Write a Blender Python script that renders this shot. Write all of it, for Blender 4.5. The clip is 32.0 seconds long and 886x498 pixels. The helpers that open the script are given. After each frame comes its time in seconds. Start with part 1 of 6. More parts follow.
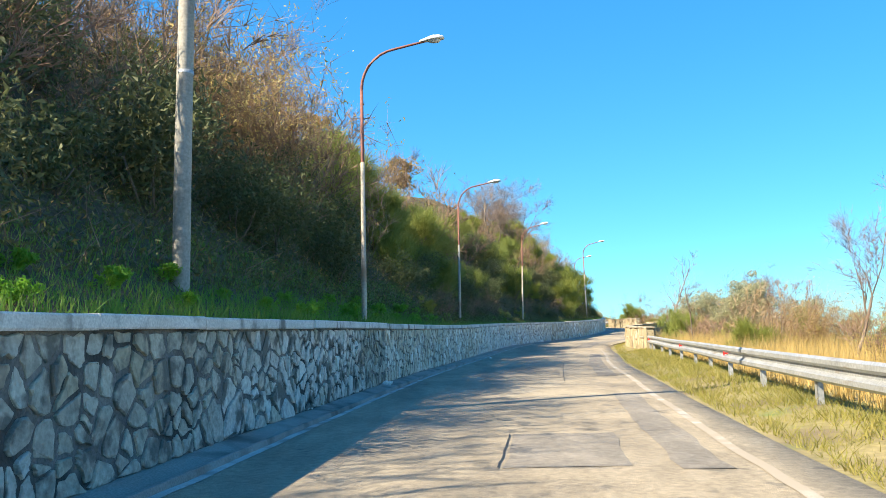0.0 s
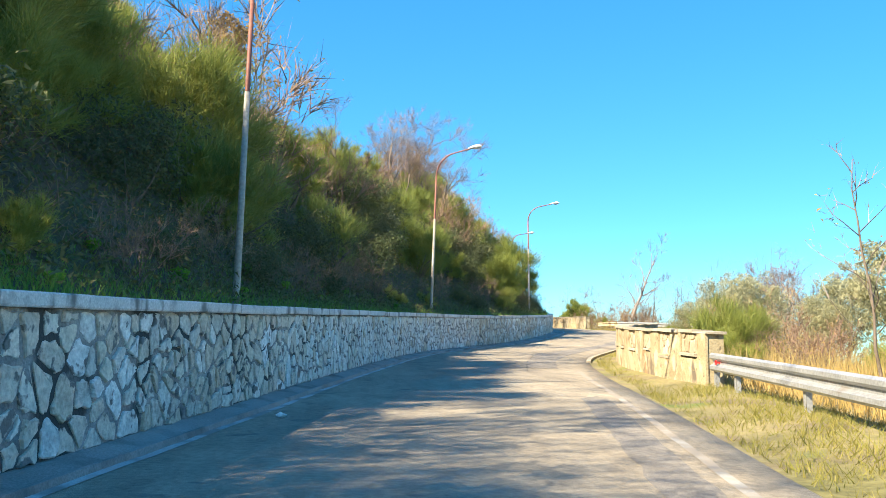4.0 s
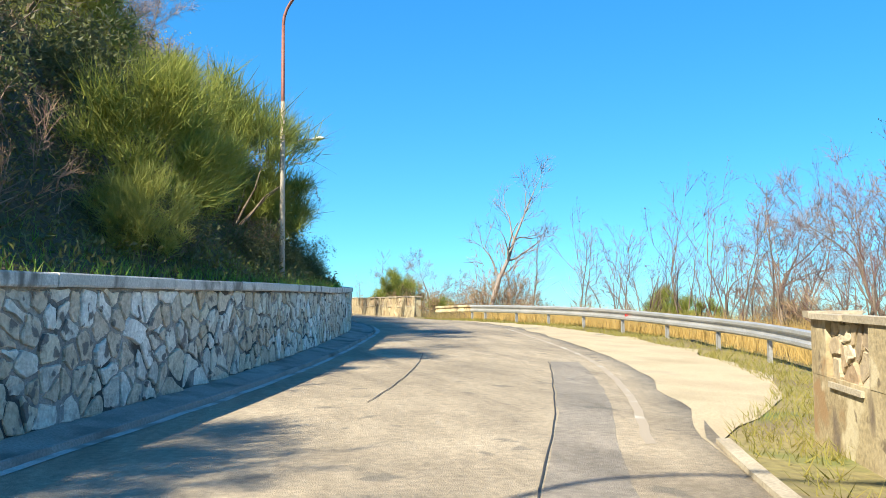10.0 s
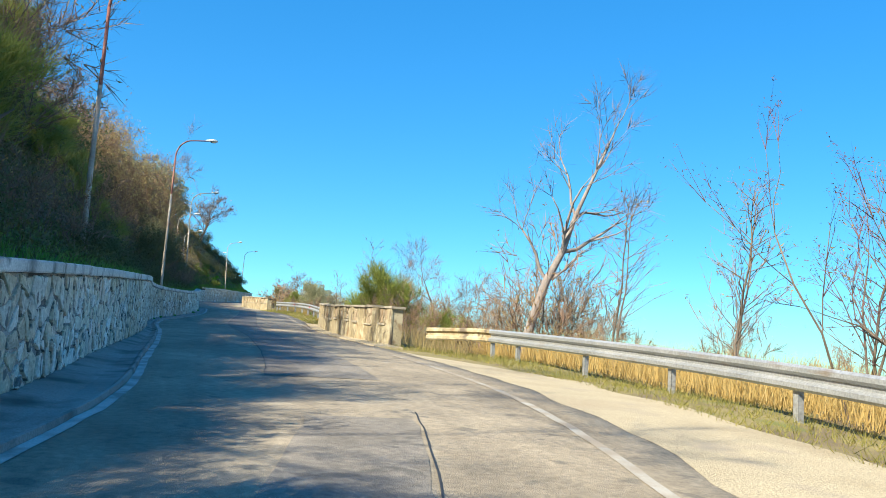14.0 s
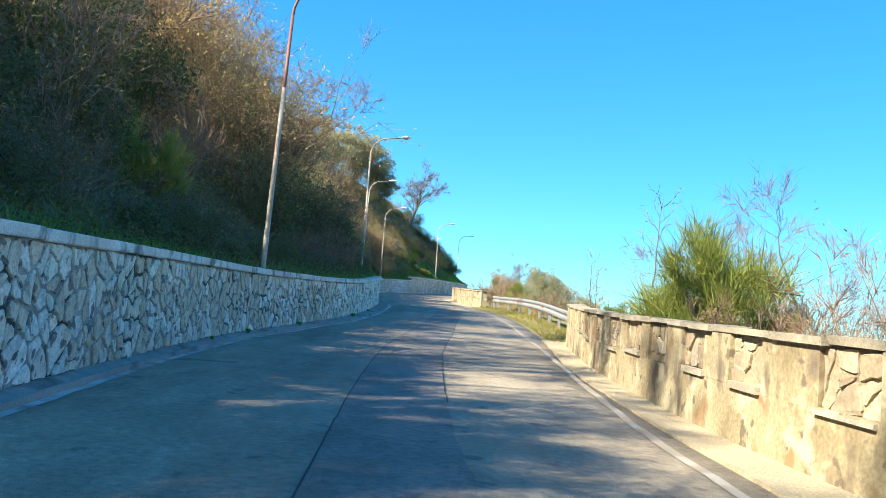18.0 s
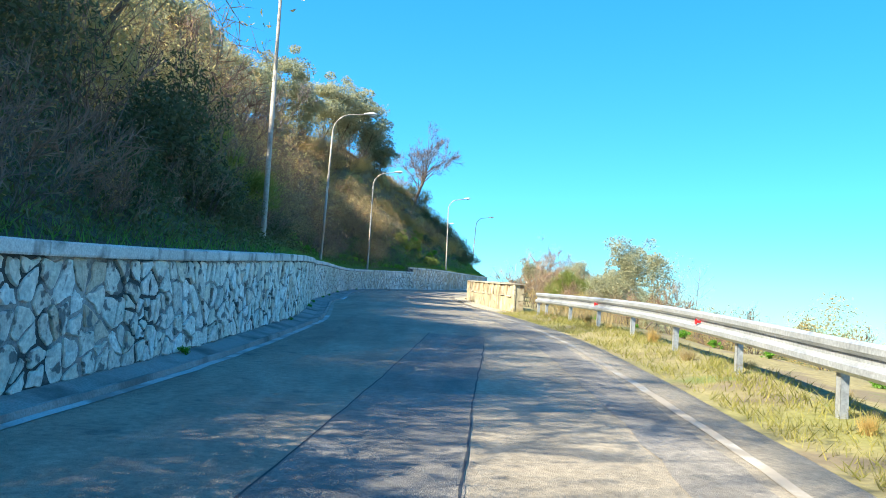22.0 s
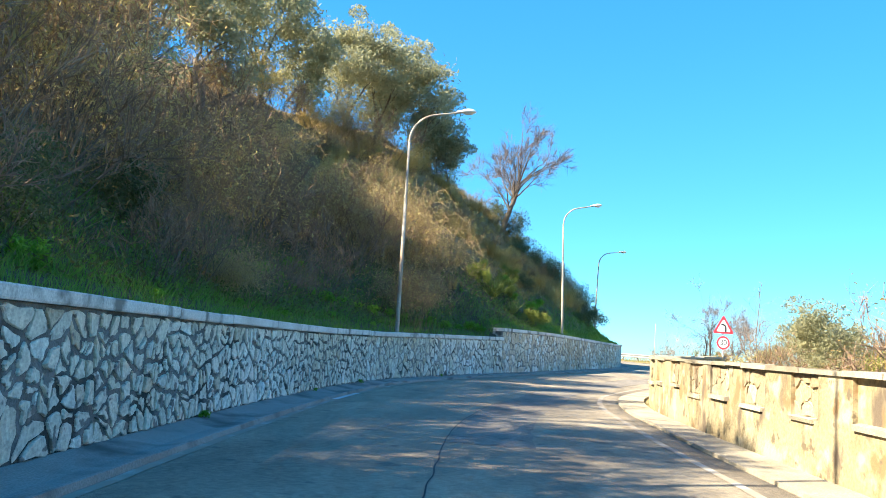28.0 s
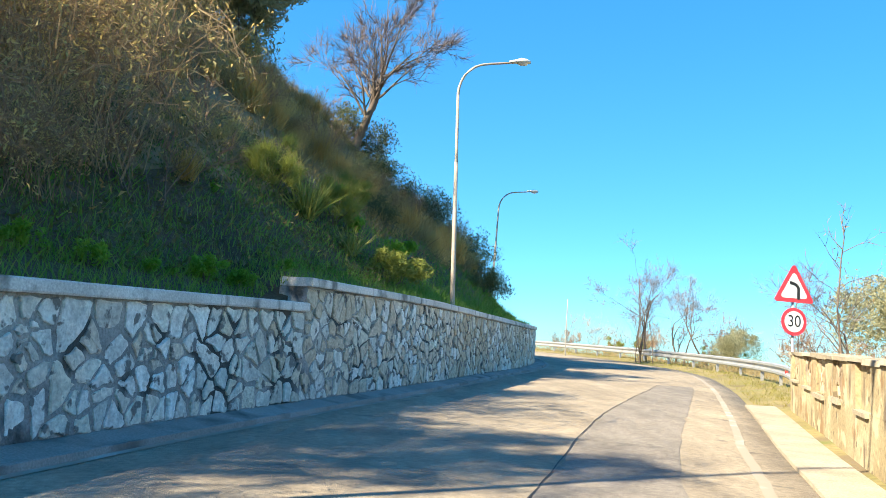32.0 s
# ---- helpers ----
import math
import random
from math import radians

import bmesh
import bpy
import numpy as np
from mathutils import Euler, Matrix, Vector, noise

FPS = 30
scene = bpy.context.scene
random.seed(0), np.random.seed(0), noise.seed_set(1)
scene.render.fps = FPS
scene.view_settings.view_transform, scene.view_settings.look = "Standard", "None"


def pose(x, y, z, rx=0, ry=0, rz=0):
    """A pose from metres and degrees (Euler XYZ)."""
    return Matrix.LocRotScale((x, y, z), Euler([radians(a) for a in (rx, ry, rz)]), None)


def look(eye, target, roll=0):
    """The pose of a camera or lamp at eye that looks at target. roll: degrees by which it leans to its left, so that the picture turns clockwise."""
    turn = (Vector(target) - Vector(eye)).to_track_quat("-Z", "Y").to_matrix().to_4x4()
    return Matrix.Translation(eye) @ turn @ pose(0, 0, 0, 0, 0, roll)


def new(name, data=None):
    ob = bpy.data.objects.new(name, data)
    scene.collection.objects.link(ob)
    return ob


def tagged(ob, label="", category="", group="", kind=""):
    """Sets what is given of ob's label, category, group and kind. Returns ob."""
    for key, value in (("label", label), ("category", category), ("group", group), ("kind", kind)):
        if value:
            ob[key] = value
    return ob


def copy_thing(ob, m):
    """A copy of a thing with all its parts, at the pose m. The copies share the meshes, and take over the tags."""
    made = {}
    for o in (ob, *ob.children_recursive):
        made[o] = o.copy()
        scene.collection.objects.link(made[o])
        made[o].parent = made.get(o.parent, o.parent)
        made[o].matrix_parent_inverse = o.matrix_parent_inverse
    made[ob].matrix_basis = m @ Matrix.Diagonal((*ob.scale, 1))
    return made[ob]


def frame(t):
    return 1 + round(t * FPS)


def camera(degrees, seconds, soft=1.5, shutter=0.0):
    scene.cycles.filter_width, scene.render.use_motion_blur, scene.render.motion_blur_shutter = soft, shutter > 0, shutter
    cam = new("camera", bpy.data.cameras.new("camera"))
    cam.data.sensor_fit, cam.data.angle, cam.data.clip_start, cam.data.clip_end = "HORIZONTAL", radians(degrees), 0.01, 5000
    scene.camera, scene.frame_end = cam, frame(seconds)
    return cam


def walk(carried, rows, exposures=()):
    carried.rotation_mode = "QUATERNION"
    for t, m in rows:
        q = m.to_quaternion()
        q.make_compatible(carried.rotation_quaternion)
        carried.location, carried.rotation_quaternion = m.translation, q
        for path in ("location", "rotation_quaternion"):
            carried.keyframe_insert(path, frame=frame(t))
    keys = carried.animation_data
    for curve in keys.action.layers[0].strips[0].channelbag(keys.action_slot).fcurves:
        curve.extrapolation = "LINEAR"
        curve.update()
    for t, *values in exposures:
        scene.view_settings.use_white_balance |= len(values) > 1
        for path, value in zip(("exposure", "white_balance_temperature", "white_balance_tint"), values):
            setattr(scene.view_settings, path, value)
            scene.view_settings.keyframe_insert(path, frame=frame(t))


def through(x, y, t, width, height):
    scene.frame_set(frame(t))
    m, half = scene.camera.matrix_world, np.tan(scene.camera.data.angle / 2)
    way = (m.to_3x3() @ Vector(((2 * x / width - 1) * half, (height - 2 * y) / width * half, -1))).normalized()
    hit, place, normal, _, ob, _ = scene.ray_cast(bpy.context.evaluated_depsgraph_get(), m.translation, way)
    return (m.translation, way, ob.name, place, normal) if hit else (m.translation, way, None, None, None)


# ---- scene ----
cam = camera(55.4, 32.0, soft=0.9)
METRES, EYE, TILT, LEAN, TURN = 184.0, 1.25, 0.0, 0.0, 0.0
ROWS = [
    (0.0, 0.0, 0.0, 0.0, 0.15, 7.2, 1.23),
    (0.5, 0.0014, 0.0168, 0.0005, -0.35, 7.07, 0.5),
    (1.0, 0.0029, 0.0338, 0.001, -1.08, 6.8, -0.36),
    (1.5, 0.0047, 0.0512, 0.0016, -1.74, 6.66, -1.02),
    (2.0, 0.0068, 0.0686, 0.0021, -2.4, 6.63, -1.33),
    (2.5, 0.0091, 0.086, 0.0027, -3.23, 6.81, -1.33),
    (3.0, 0.0116, 0.1035, 0.0032, -3.89, 6.72, -1.27),
    (3.5, 0.0142, 0.1208, 0.0036, -4.54, 6.79, -1.18),
    (5.5, 0.0242, 0.1876, 0.0055, -5.7, 6.4, -0.97),
    (6.0, 0.0271, 0.2066, 0.006, -5.99, 6.17, -1.34),
    (6.5, 0.03, 0.2233, 0.0067, -6.23, 6.14, -1.66),
    (7.0, 0.0331, 0.2397, 0.0074, -6.88, 6.16, -1.73),
    (7.5, 0.0366, 0.2556, 0.0078, -7.75, 6.02, -1.68),
    (8.0, 0.0404, 0.2712, 0.0082, -9.27, 6.05, -1.45),
    (8.5, 0.0447, 0.2858, 0.0087, -11.51, 6.05, -0.99),
    (9.0, 0.0495, 0.2999, 0.0094, -13.76, 5.92, -0.65),
    (9.5, 0.0548, 0.3137, 0.0101, -15.93, 5.85, -0.42),
    (10.0, 0.0603, 0.3269, 0.0108, -17.65, 5.79, -0.35),
    (10.5, 0.066, 0.3403, 0.0113, -18.85, 5.78, -0.4),
    (11.0, 0.0719, 0.3537, 0.012, -19.48, 5.74, -0.69),
    (11.5, 0.0777, 0.367, 0.0125, -19.94, 5.82, -0.93),
    (12.0, 0.0827, 0.3806, 0.0133, -20.4, 5.94, -1.25),
    (12.5, 0.0875, 0.3939, 0.0141, -20.47, 6.33, -1.69),
    (13.0, 0.0919, 0.4074, 0.0149, -20.11, 6.49, -2.38),
    (13.5, 0.096, 0.4213, 0.0157, -18.44, 6.48, -3.14),
    (14.0, 0.0996, 0.4355, 0.0166, -16.02, 6.47, -3.63),
    (14.5, 0.1028, 0.4503, 0.0175, -13.36, 6.32, -4.15),
    (15.0, 0.1053, 0.4655, 0.0184, -10.72, 6.02, -4.75),
    (15.5, 0.1072, 0.4807, 0.0192, -8.47, 5.91, -5.05),
    (17.5, 0.1104, 0.5388, 0.0218, -1.91, 5.01, -5.36),
    (18.0, 0.1107, 0.5542, 0.0223, -1.21, 4.8, -5.13),
    (18.5, 0.1112, 0.5699, 0.0226, -0.56, 4.49, -4.92),
    (19.0, 0.1115, 0.5856, 0.0231, -0.1, 4.33, -4.73),
    (19.5, 0.112, 0.6015, 0.0236, 0.06, 4.18, -4.55),
    (20.0, 0.1125, 0.6175, 0.0242, 0.19, 3.97, -4.47),
    (20.5, 0.113, 0.6334, 0.0246, 0.18, 3.54, -4.56),
    (21.0, 0.1137, 0.6489, 0.0251, 0.12, 3.74, -4.58),
    (21.5, 0.1145, 0.6646, 0.0259, 0.07, 4.19, -4.34),
    (22.0, 0.1152, 0.6802, 0.0266, 0.01, 4.37, -4.19),
    (22.5, 0.1158, 0.6959, 0.0272, 0.0, 4.51, -4.04),
    (23.0, 0.1163, 0.7115, 0.028, 0.07, 6.46, -3.72),
    (23.5, 0.1167, 0.7269, 0.0288, 0.21, 9.26, -3.43),
    (24.0, 0.1168, 0.7423, 0.0296, 0.45, 10.0, -3.4),
    (24.5, 0.1165, 0.7577, 0.0305, 1.26, 9.91, -3.53),
    (25.0, 0.1159, 0.7731, 0.0313, 2.37, 9.74, -3.71),
    (25.5, 0.1149, 0.7887, 0.032, 3.31, 9.65, -3.92),
    (27.5, 0.1088, 0.8511, 0.0339, 5.62, 8.69, -3.91),
    (28.0, 0.1076, 0.8657, 0.0346, 6.0, 8.55, -3.81),
    (28.5, 0.1065, 0.8804, 0.0352, 6.32, 8.34, -3.65),
    (29.0, 0.1055, 0.8951, 0.0357, 6.37, 7.98, -3.68),
    (29.5, 0.1048, 0.91, 0.0364, 6.22, 7.9, -3.82),
    (30.0, 0.1045, 0.9249, 0.0369, 5.73, 7.75, -4.05),
    (30.5, 0.1047, 0.9397, 0.0376, 4.06, 7.92, -4.27),
    (31.0, 0.1055, 0.9545, 0.0382, 2.07, 8.03, -4.1),
    (31.5, 0.1068, 0.9692, 0.0388, -0.22, 8.04, -3.81),
    (32.0, 0.1087, 0.9838, 0.0393, -2.69, 8.05, -3.54),
]
EXPOSURES = [(0.0, 1.85, 6400, 9), (6.0, 2.0, 6500, 10), (8.5, 1.85, 6400, 9), (10.0, 1.65, 6200, 8), (12.0, 1.5, 6050, 7), (13.5, 1.48, 6000, 7), (15.0, 1.58, 6000, 7), (18.0, 1.88, 6050, 8), (20.0, 2.0, 5900, 7), (25.0, 2.05, 5800, 6), (27.5, 2.15, 6300, 9), (29.0, 2.2, 6500, 10), (30.5, 2.2, 6500, 10), (32.0, 1.95, 6500, 10)]
walk(cam, [(t, pose(0, 0, EYE, TILT, LEAN, TURN) @ pose(METRES * x, METRES * y, METRES * z, 90 + pitch, roll, yaw)) for t, x, y, z, yaw, pitch, roll in ROWS], EXPOSURES)

# ---- world and sun ----
SUN_EL, SUN_DIR = radians(38.6), Vector((-0.862, -0.507, 0.0))
world = bpy.data.worlds.new("sky")
scene.world = world
world.use_nodes = True
wn, wl = world.node_tree.nodes, world.node_tree.links
sky = wn.new("ShaderNodeTexSky")
sky.sky_type, sky.sun_disc = "NISHITA", False
sky.sun_elevation, sky.sun_rotation = SUN_EL, math.atan2(SUN_DIR.x, SUN_DIR.y)
sky.altitude, sky.air_density, sky.dust_density, sky.ozone_density = 1500, 1.0, 0.0, 0.8
sat = wn.new("ShaderNodeHueSaturation")
sat.inputs["Saturation"].default_value = 1.9
even = wn.new("ShaderNodeGamma")
even.inputs["Gamma"].default_value = 0.54
wl.new(sky.outputs[0], even.inputs["Color"])
wl.new(even.outputs[0], sat.inputs["Color"])
tint = wn.new("ShaderNodeMix")
tint.data_type, tint.blend_type = "RGBA", "MULTIPLY"
tint.inputs[0].default_value, tint.inputs[7].default_value = 1.0, (0.43, 0.875, 1.06, 1.0)
wl.new(sat.outputs[0], tint.inputs[6])
wl.new(tint.outputs[2], wn["Background"].inputs["Color"])
wn["Background"].inputs["Strength"].default_value = 0.144
sun = new("sun", bpy.data.lights.new("sun", "SUN"))
sun.data.energy, sun.data.angle, sun.data.color = 4.5, radians(0.53), (1.0, 0.87, 0.65)
sun_at = SUN_DIR.normalized() * math.cos(SUN_EL) + Vector((0, 0, math.sin(SUN_EL)))
sun.matrix_world = look(sun_at * 100, (0, 0, 0))

# ---- materials ----
def material(name, rough=0.9, metal=0.0, spec=0.3):
    m = bpy.data.materials.new(name)
    m.use_nodes = True
    b = m.node_tree.nodes["Principled BSDF"]
    b.inputs["Roughness"].default_value, b.inputs["Metallic"].default_value = rough, metal
    b.inputs["Specular IOR Level"].default_value = spec
    return m, m.node_tree.nodes, m.node_tree.links, b


def tex(n, l, scale, detail=4.0, stretch=None, kind="ShaderNodeTexNoise"):
    co, node = n.new("ShaderNodeNewGeometry"), n.new(kind)
    node.inputs["Scale"].default_value = scale
    if kind == "ShaderNodeTexNoise":
        node.inputs["Detail"].default_value = detail
    if stretch:
        mp = n.new("ShaderNodeMapping")
        mp.inputs["Scale"].default_value = stretch
        l.new(co.outputs["Position"], mp.inputs["Vector"])
        l.new(mp.outputs[0], node.inputs["Vector"])
    else:
        l.new(co.outputs["Position"], node.inputs["Vector"])
    return node.outputs[0]


def ramp(n, l, source, stops):
    r = n.new("ShaderNodeValToRGB")
    el = r.color_ramp.elements
    while len(el) < len(stops):
        el.new(0.5)
    for e, (at, c) in zip(el, stops):
        e.position, e.color = at, (*c, 1)
    l.new(source, r.inputs[0])
    return r.outputs[0]


def mix(n, l, fac, a, b, how="MIX"):
    x = n.new("ShaderNodeMix")
    x.data_type, x.blend_type = "RGBA", how
    if isinstance(fac, (int, float)):
        x.inputs[0].default_value = fac
    else:
        l.new(fac, x.inputs[0])
    for sock, v in ((x.inputs[6], a), (x.inputs[7], b)):
        if isinstance(v, tuple):
            sock.default_value = (*v, 1)
        else:
            l.new(v, sock)
    return x.outputs[2]


def bump(n, l, b, source, strength, distance):
    k = n.new("ShaderNodeBump")
    k.inputs["Strength"].default_value, k.inputs["Distance"].default_value = strength, distance
    l.new(source, k.inputs["Height"])
    l.new(k.outputs[0], b.inputs["Normal"])


def g(v):
    return (v, v, v)


def surface(name, colours, scale, fine, bump_by=0.5, depth=0.01, rough=0.9, stretch=None, stain=None, metal=0.0):
    """A two-scale surface: patches of the colours, fine grain over them, and a stain."""
    m, n, l, b = material(name, rough, metal)
    big = tex(n, l, scale, 6, stretch)
    k = len(colours) - 1
    col = ramp(n, l, big, [(0.28 + 0.44 * i / k, c) for i, c in enumerate(colours)])
    small = tex(n, l, fine, 3)
    col = mix(n, l, 0.55, col, ramp(n, l, small, [(0.3, g(0.55)), (0.7, g(1.25))]), "MULTIPLY")
    for sc, st, c, lo, hi in ([stain] if isinstance(stain, tuple) else stain or []):
        col = mix(n, l, ramp(n, l, tex(n, l, sc, 5, st), [(lo, g(0)), (hi, g(1))]), col, c)
    l.new(col, b.inputs["Base Color"])
    bump(n, l, b, small, bump_by, depth)
    return m


def random_surface(name, colours, fine, rough=0.85, per_island=False, grime=None, bump_by=0.6, depth=0.012, through=0.0, weather=None):
    """Each piece takes its own colour out of the list."""
    m, n, l, b = material(name, rough, spec=0.2)
    r = n.new("ShaderNodeNewGeometry").outputs["Random Per Island"] if per_island else n.new("ShaderNodeObjectInfo").outputs["Random"]
    k = len(colours) - 1
    col = ramp(n, l, r, [(i / k, c) for i, c in enumerate(colours)])
    small = tex(n, l, fine, 4)
    col = mix(n, l, 0.6, col, ramp(n, l, small, [(0.3, g(0.6)), (0.7, g(1.2))]), "MULTIPLY")
    if weather:
        col = mix(n, l, ramp(n, l, tex(n, l, weather[0], 4), [(0.42, g(0)), (0.60, g(1))]), col, mix(n, l, 1.0, col, weather[1], "MULTIPLY"))
        col = mix(n, l, 0.8, col, ramp(n, l, tex(n, l, 7, 6), [(0.34, g(0.78)), (0.56, g(1.12))]), "MULTIPLY")
    if grime:
        sc, c, lo, hi = grime
        col = mix(n, l, ramp(n, l, tex(n, l, sc, 5), [(lo, g(0)), (hi, g(1))]), col, c)
    l.new(col, b.inputs["Base Color"])
    if bump_by:
        bump(n, l, b, small, bump_by, depth)
    if through:
        t = n.new("ShaderNodeBsdfTranslucent")
        l.new(col, t.inputs[0])
        s = n.new("ShaderNodeMixShader")
        s.inputs[0].default_value = through
        l.new(b.outputs[0], s.inputs[1])
        l.new(t.outputs[0], s.inputs[2])
        l.new(s.outputs[0], n["Material Output"].inputs[0])
    return m


def foliage(name, colours, through=0.3, rough=0.6):
    """Leaves: a colour for each leaf, shifted by a colour for each plant."""
    m, n, l, b = material(name, rough, spec=0.25)
    isl = n.new("ShaderNodeNewGeometry").outputs["Random Per Island"]
    own = n.new("ShaderNodeObjectInfo").outputs["Random"]
    k = len(colours) - 1
    a = ramp(n, l, isl, [(i / k, c) for i, c in enumerate(colours)])
    c = ramp(n, l, own, [(i / k, c) for i, c in enumerate(colours)])
    col = mix(n, l, 0.5, a, c)
    l.new(col, b.inputs["Base Color"])
    t = n.new("ShaderNodeBsdfTranslucent")
    l.new(col, t.inputs[0])
    s = n.new("ShaderNodeMixShader")
    s.inputs[0].default_value = through
    l.new(b.outputs[0], s.inputs[1])
    l.new(t.outputs[0], s.inputs[2])
    l.new(s.outputs[0], n["Material Output"].inputs[0])
    return m


def asphalt(name, colours, wear, speck):
    """Old asphalt: broad fading, wheel-track streaks along the road, coarse chippings, dark pores."""
    m, n, l, b = material(name, 0.85)
    k = len(colours) - 1
    col = ramp(n, l, tex(n, l, 0.35, 6), [(0.3 + 0.4 * i / k, c) for i, c in enumerate(colours)])
    col = mix(n, l, ramp(n, l, tex(n, l, 1.1, 6, (1.0, 0.12, 1.0)), [(0.50, g(0)), (0.72, g(0.8))]), col, wear)
    mid = tex(n, l, 14, 5)
    col = mix(n, l, 0.5, col, ramp(n, l, mid, [(0.34, g(0.62)), (0.66, g(1.26))]), "MULTIPLY")
    col = mix(n, l, 0.45, col, ramp(n, l, tex(n, l, 3.2, 6, (1.0, 0.35, 1.0)), [(0.36, g(0.72)), (0.64, g(1.18))]), "MULTIPLY")
    spots = ramp(n, l, tex(n, l, 2.1, 3), [(0.64, g(0)), (0.69, g(0.55))])
    col = mix(n, l, spots, col, (0.10, 0.095, 0.085))
    fine = tex(n, l, 120, 2)
    col = mix(n, l, 0.75, col, ramp(n, l, fine, [(0.34, g(speck)), (0.62, g(1.22))]), "MULTIPLY")
    l.new(col, b.inputs["Base Color"])
    bump(n, l, b, fine, 0.8, 0.01)
    return m


ASPHALT = asphalt("aged_asphalt", [(0.265, 0.22, 0.158), (0.335, 0.278, 0.198), (0.39, 0.325, 0.232)], (0.21, 0.176, 0.13), 0.5)
PATCH = asphalt("patched_asphalt", [(0.20, 0.175, 0.145), (0.25, 0.22, 0.18), (0.29, 0.252, 0.205)], (0.17, 0.15, 0.125), 0.42)
SEAL = surface("crack_filler", [(0.03, 0.03, 0.03), (0.05, 0.05, 0.05)], 3, 60, 0.3, 0.004, 0.7)
PAINT = surface("worn_road_paint", [(0.43, 0.41, 0.38), (0.60, 0.58, 0.54)], 1.4, 70, 0.3, 0.003, 0.8,
                stain=(2.0, None, (0.28, 0.25, 0.215), 0.47, 0.62))
FRESH_PAINT = surface("brighter_road_paint", [(0.55, 0.54, 0.51), (0.70, 0.69, 0.66)], 2.0, 70, 0.3, 0.003, 0.8,
                      stain=(3.0, None, (0.34, 0.31, 0.27), 0.58, 0.72))
WORN_PAINT = surface("nearly_gone_road_paint", [(0.33, 0.30, 0.25), (0.46, 0.43, 0.37)], 1.4, 70, 0.3, 0.003, 0.8,
                     stain=(1.9, None, (0.31, 0.262, 0.20), 0.36, 0.50))
CONCRETE = surface("grey_concrete", [(0.26, 0.24, 0.21), (0.37, 0.345, 0.31)], 0.7, 50, 0.5, 0.006, 0.9,
                   stain=(1.3, None, (0.12, 0.11, 0.095), 0.50, 0.70))
COPING = surface("weathered_coping", [(0.52, 0.49, 0.44), (0.78, 0.74, 0.68)], 1.1, 45, 0.6, 0.01, 0.9,
                 stain=[(2.2, None, (0.20, 0.19, 0.165), 0.54, 0.68), (3.2, (1.0, 1.0, 0.3), (0.18, 0.17, 0.15), 0.58, 0.70)])
MORTAR = surface("dark_mortar", [(0.10, 0.098, 0.093), (0.25, 0.242, 0.225)], 2.6, 35, 0.9, 0.02, 0.95, stain=(1.1, None, (0.05, 0.05, 0.046), 0.48, 0.60))
PALE_MORTAR = surface("pale_mortar", [(0.22, 0.212, 0.198), (0.44, 0.42, 0.385)], 2.2, 35, 0.9, 0.02, 0.95, stain=(1.2, None, (0.07, 0.07, 0.065), 0.50, 0.58))
STONE = random_surface("limestone_rubble", [(0.58, 0.54, 0.47), (0.80, 0.76, 0.69), (0.72, 0.63, 0.49), (0.88, 0.85, 0.79), (0.74, 0.71, 0.65), (0.62, 0.50, 0.37), (0.86, 0.82, 0.75)],
                       22, grime=(5.5, (0.20, 0.185, 0.165), 0.58, 0.63), depth=0.03, bump_by=0.9, weather=(0.22, (0.82, 0.82, 0.77)))
GRIMY_STONE = random_surface("mildewed_rubble", [(0.46, 0.43, 0.38), (0.66, 0.63, 0.57), (0.58, 0.51, 0.40), (0.76, 0.73, 0.67), (0.60, 0.58, 0.53), (0.52, 0.43, 0.33)],
                             18, grime=(3.0, (0.15, 0.145, 0.125), 0.51, 0.60), depth=0.03, bump_by=0.9, weather=(0.35, (0.62, 0.63, 0.58)))
PLASTER = surface("stained_ochre_render", [(0.22, 0.17, 0.095), (0.335, 0.275, 0.165), (0.405, 0.345, 0.225)], 0.8, 22, 0.6, 0.012, 0.95,
                  stain=[(2.6, None, (0.44, 0.38, 0.255), 0.54, 0.62), (1.9, None, (0.25, 0.165, 0.085), 0.58, 0.66), (1.6, (1.5, 1.5, 0.7), (0.14, 0.11, 0.08), 0.57, 0.68), (5.0, None, (0.15, 0.12, 0.08), 0.62, 0.68)])
BAYSTONE = random_surface("ochre_rubble", [(0.27, 0.21, 0.14), (0.42, 0.35, 0.24), (0.33, 0.24, 0.15), (0.47, 0.41, 0.30)], 18,
                          grime=(2.0, (0.20, 0.16, 0.12), 0.55, 0.72), depth=0.02)
SLAB = surface("pale_stone_slab", [(0.29, 0.25, 0.185), (0.42, 0.37, 0.28)], 1.3, 40, 0.6, 0.01, 0.9,
               stain=(2.4, None, (0.22, 0.19, 0.15), 0.55, 0.72))
ZINC = surface("galvanised_steel", [(0.36, 0.37, 0.375), (0.48, 0.485, 0.49)], 1.5, 25, 0.15, 0.003, 0.5,
               stain=(3.0, (0.6, 0.6, 3.0), (0.30, 0.25, 0.20), 0.60, 0.78), metal=0.55)
RUSTPOLE = surface("rusty_red_steel", [(0.17, 0.06, 0.05), (0.27, 0.12, 0.085)], 1.2, 20, 0.2, 0.004, 0.6, metal=0.1)
POLE = surface("rusty_painted_steel", [(0.30, 0.26, 0.21), (0.44, 0.39, 0.32)], 1.2, 20, 0.2, 0.004, 0.6,
               stain=(0.35, (1, 1, 1.6), (0.32, 0.20, 0.13), 0.56, 0.68), metal=0.1)
CREOSOTE = surface("grey_concrete_pole", [(0.24, 0.22, 0.19), (0.38, 0.36, 0.32)], 1.5, 25, 0.5, 0.006, 0.9)
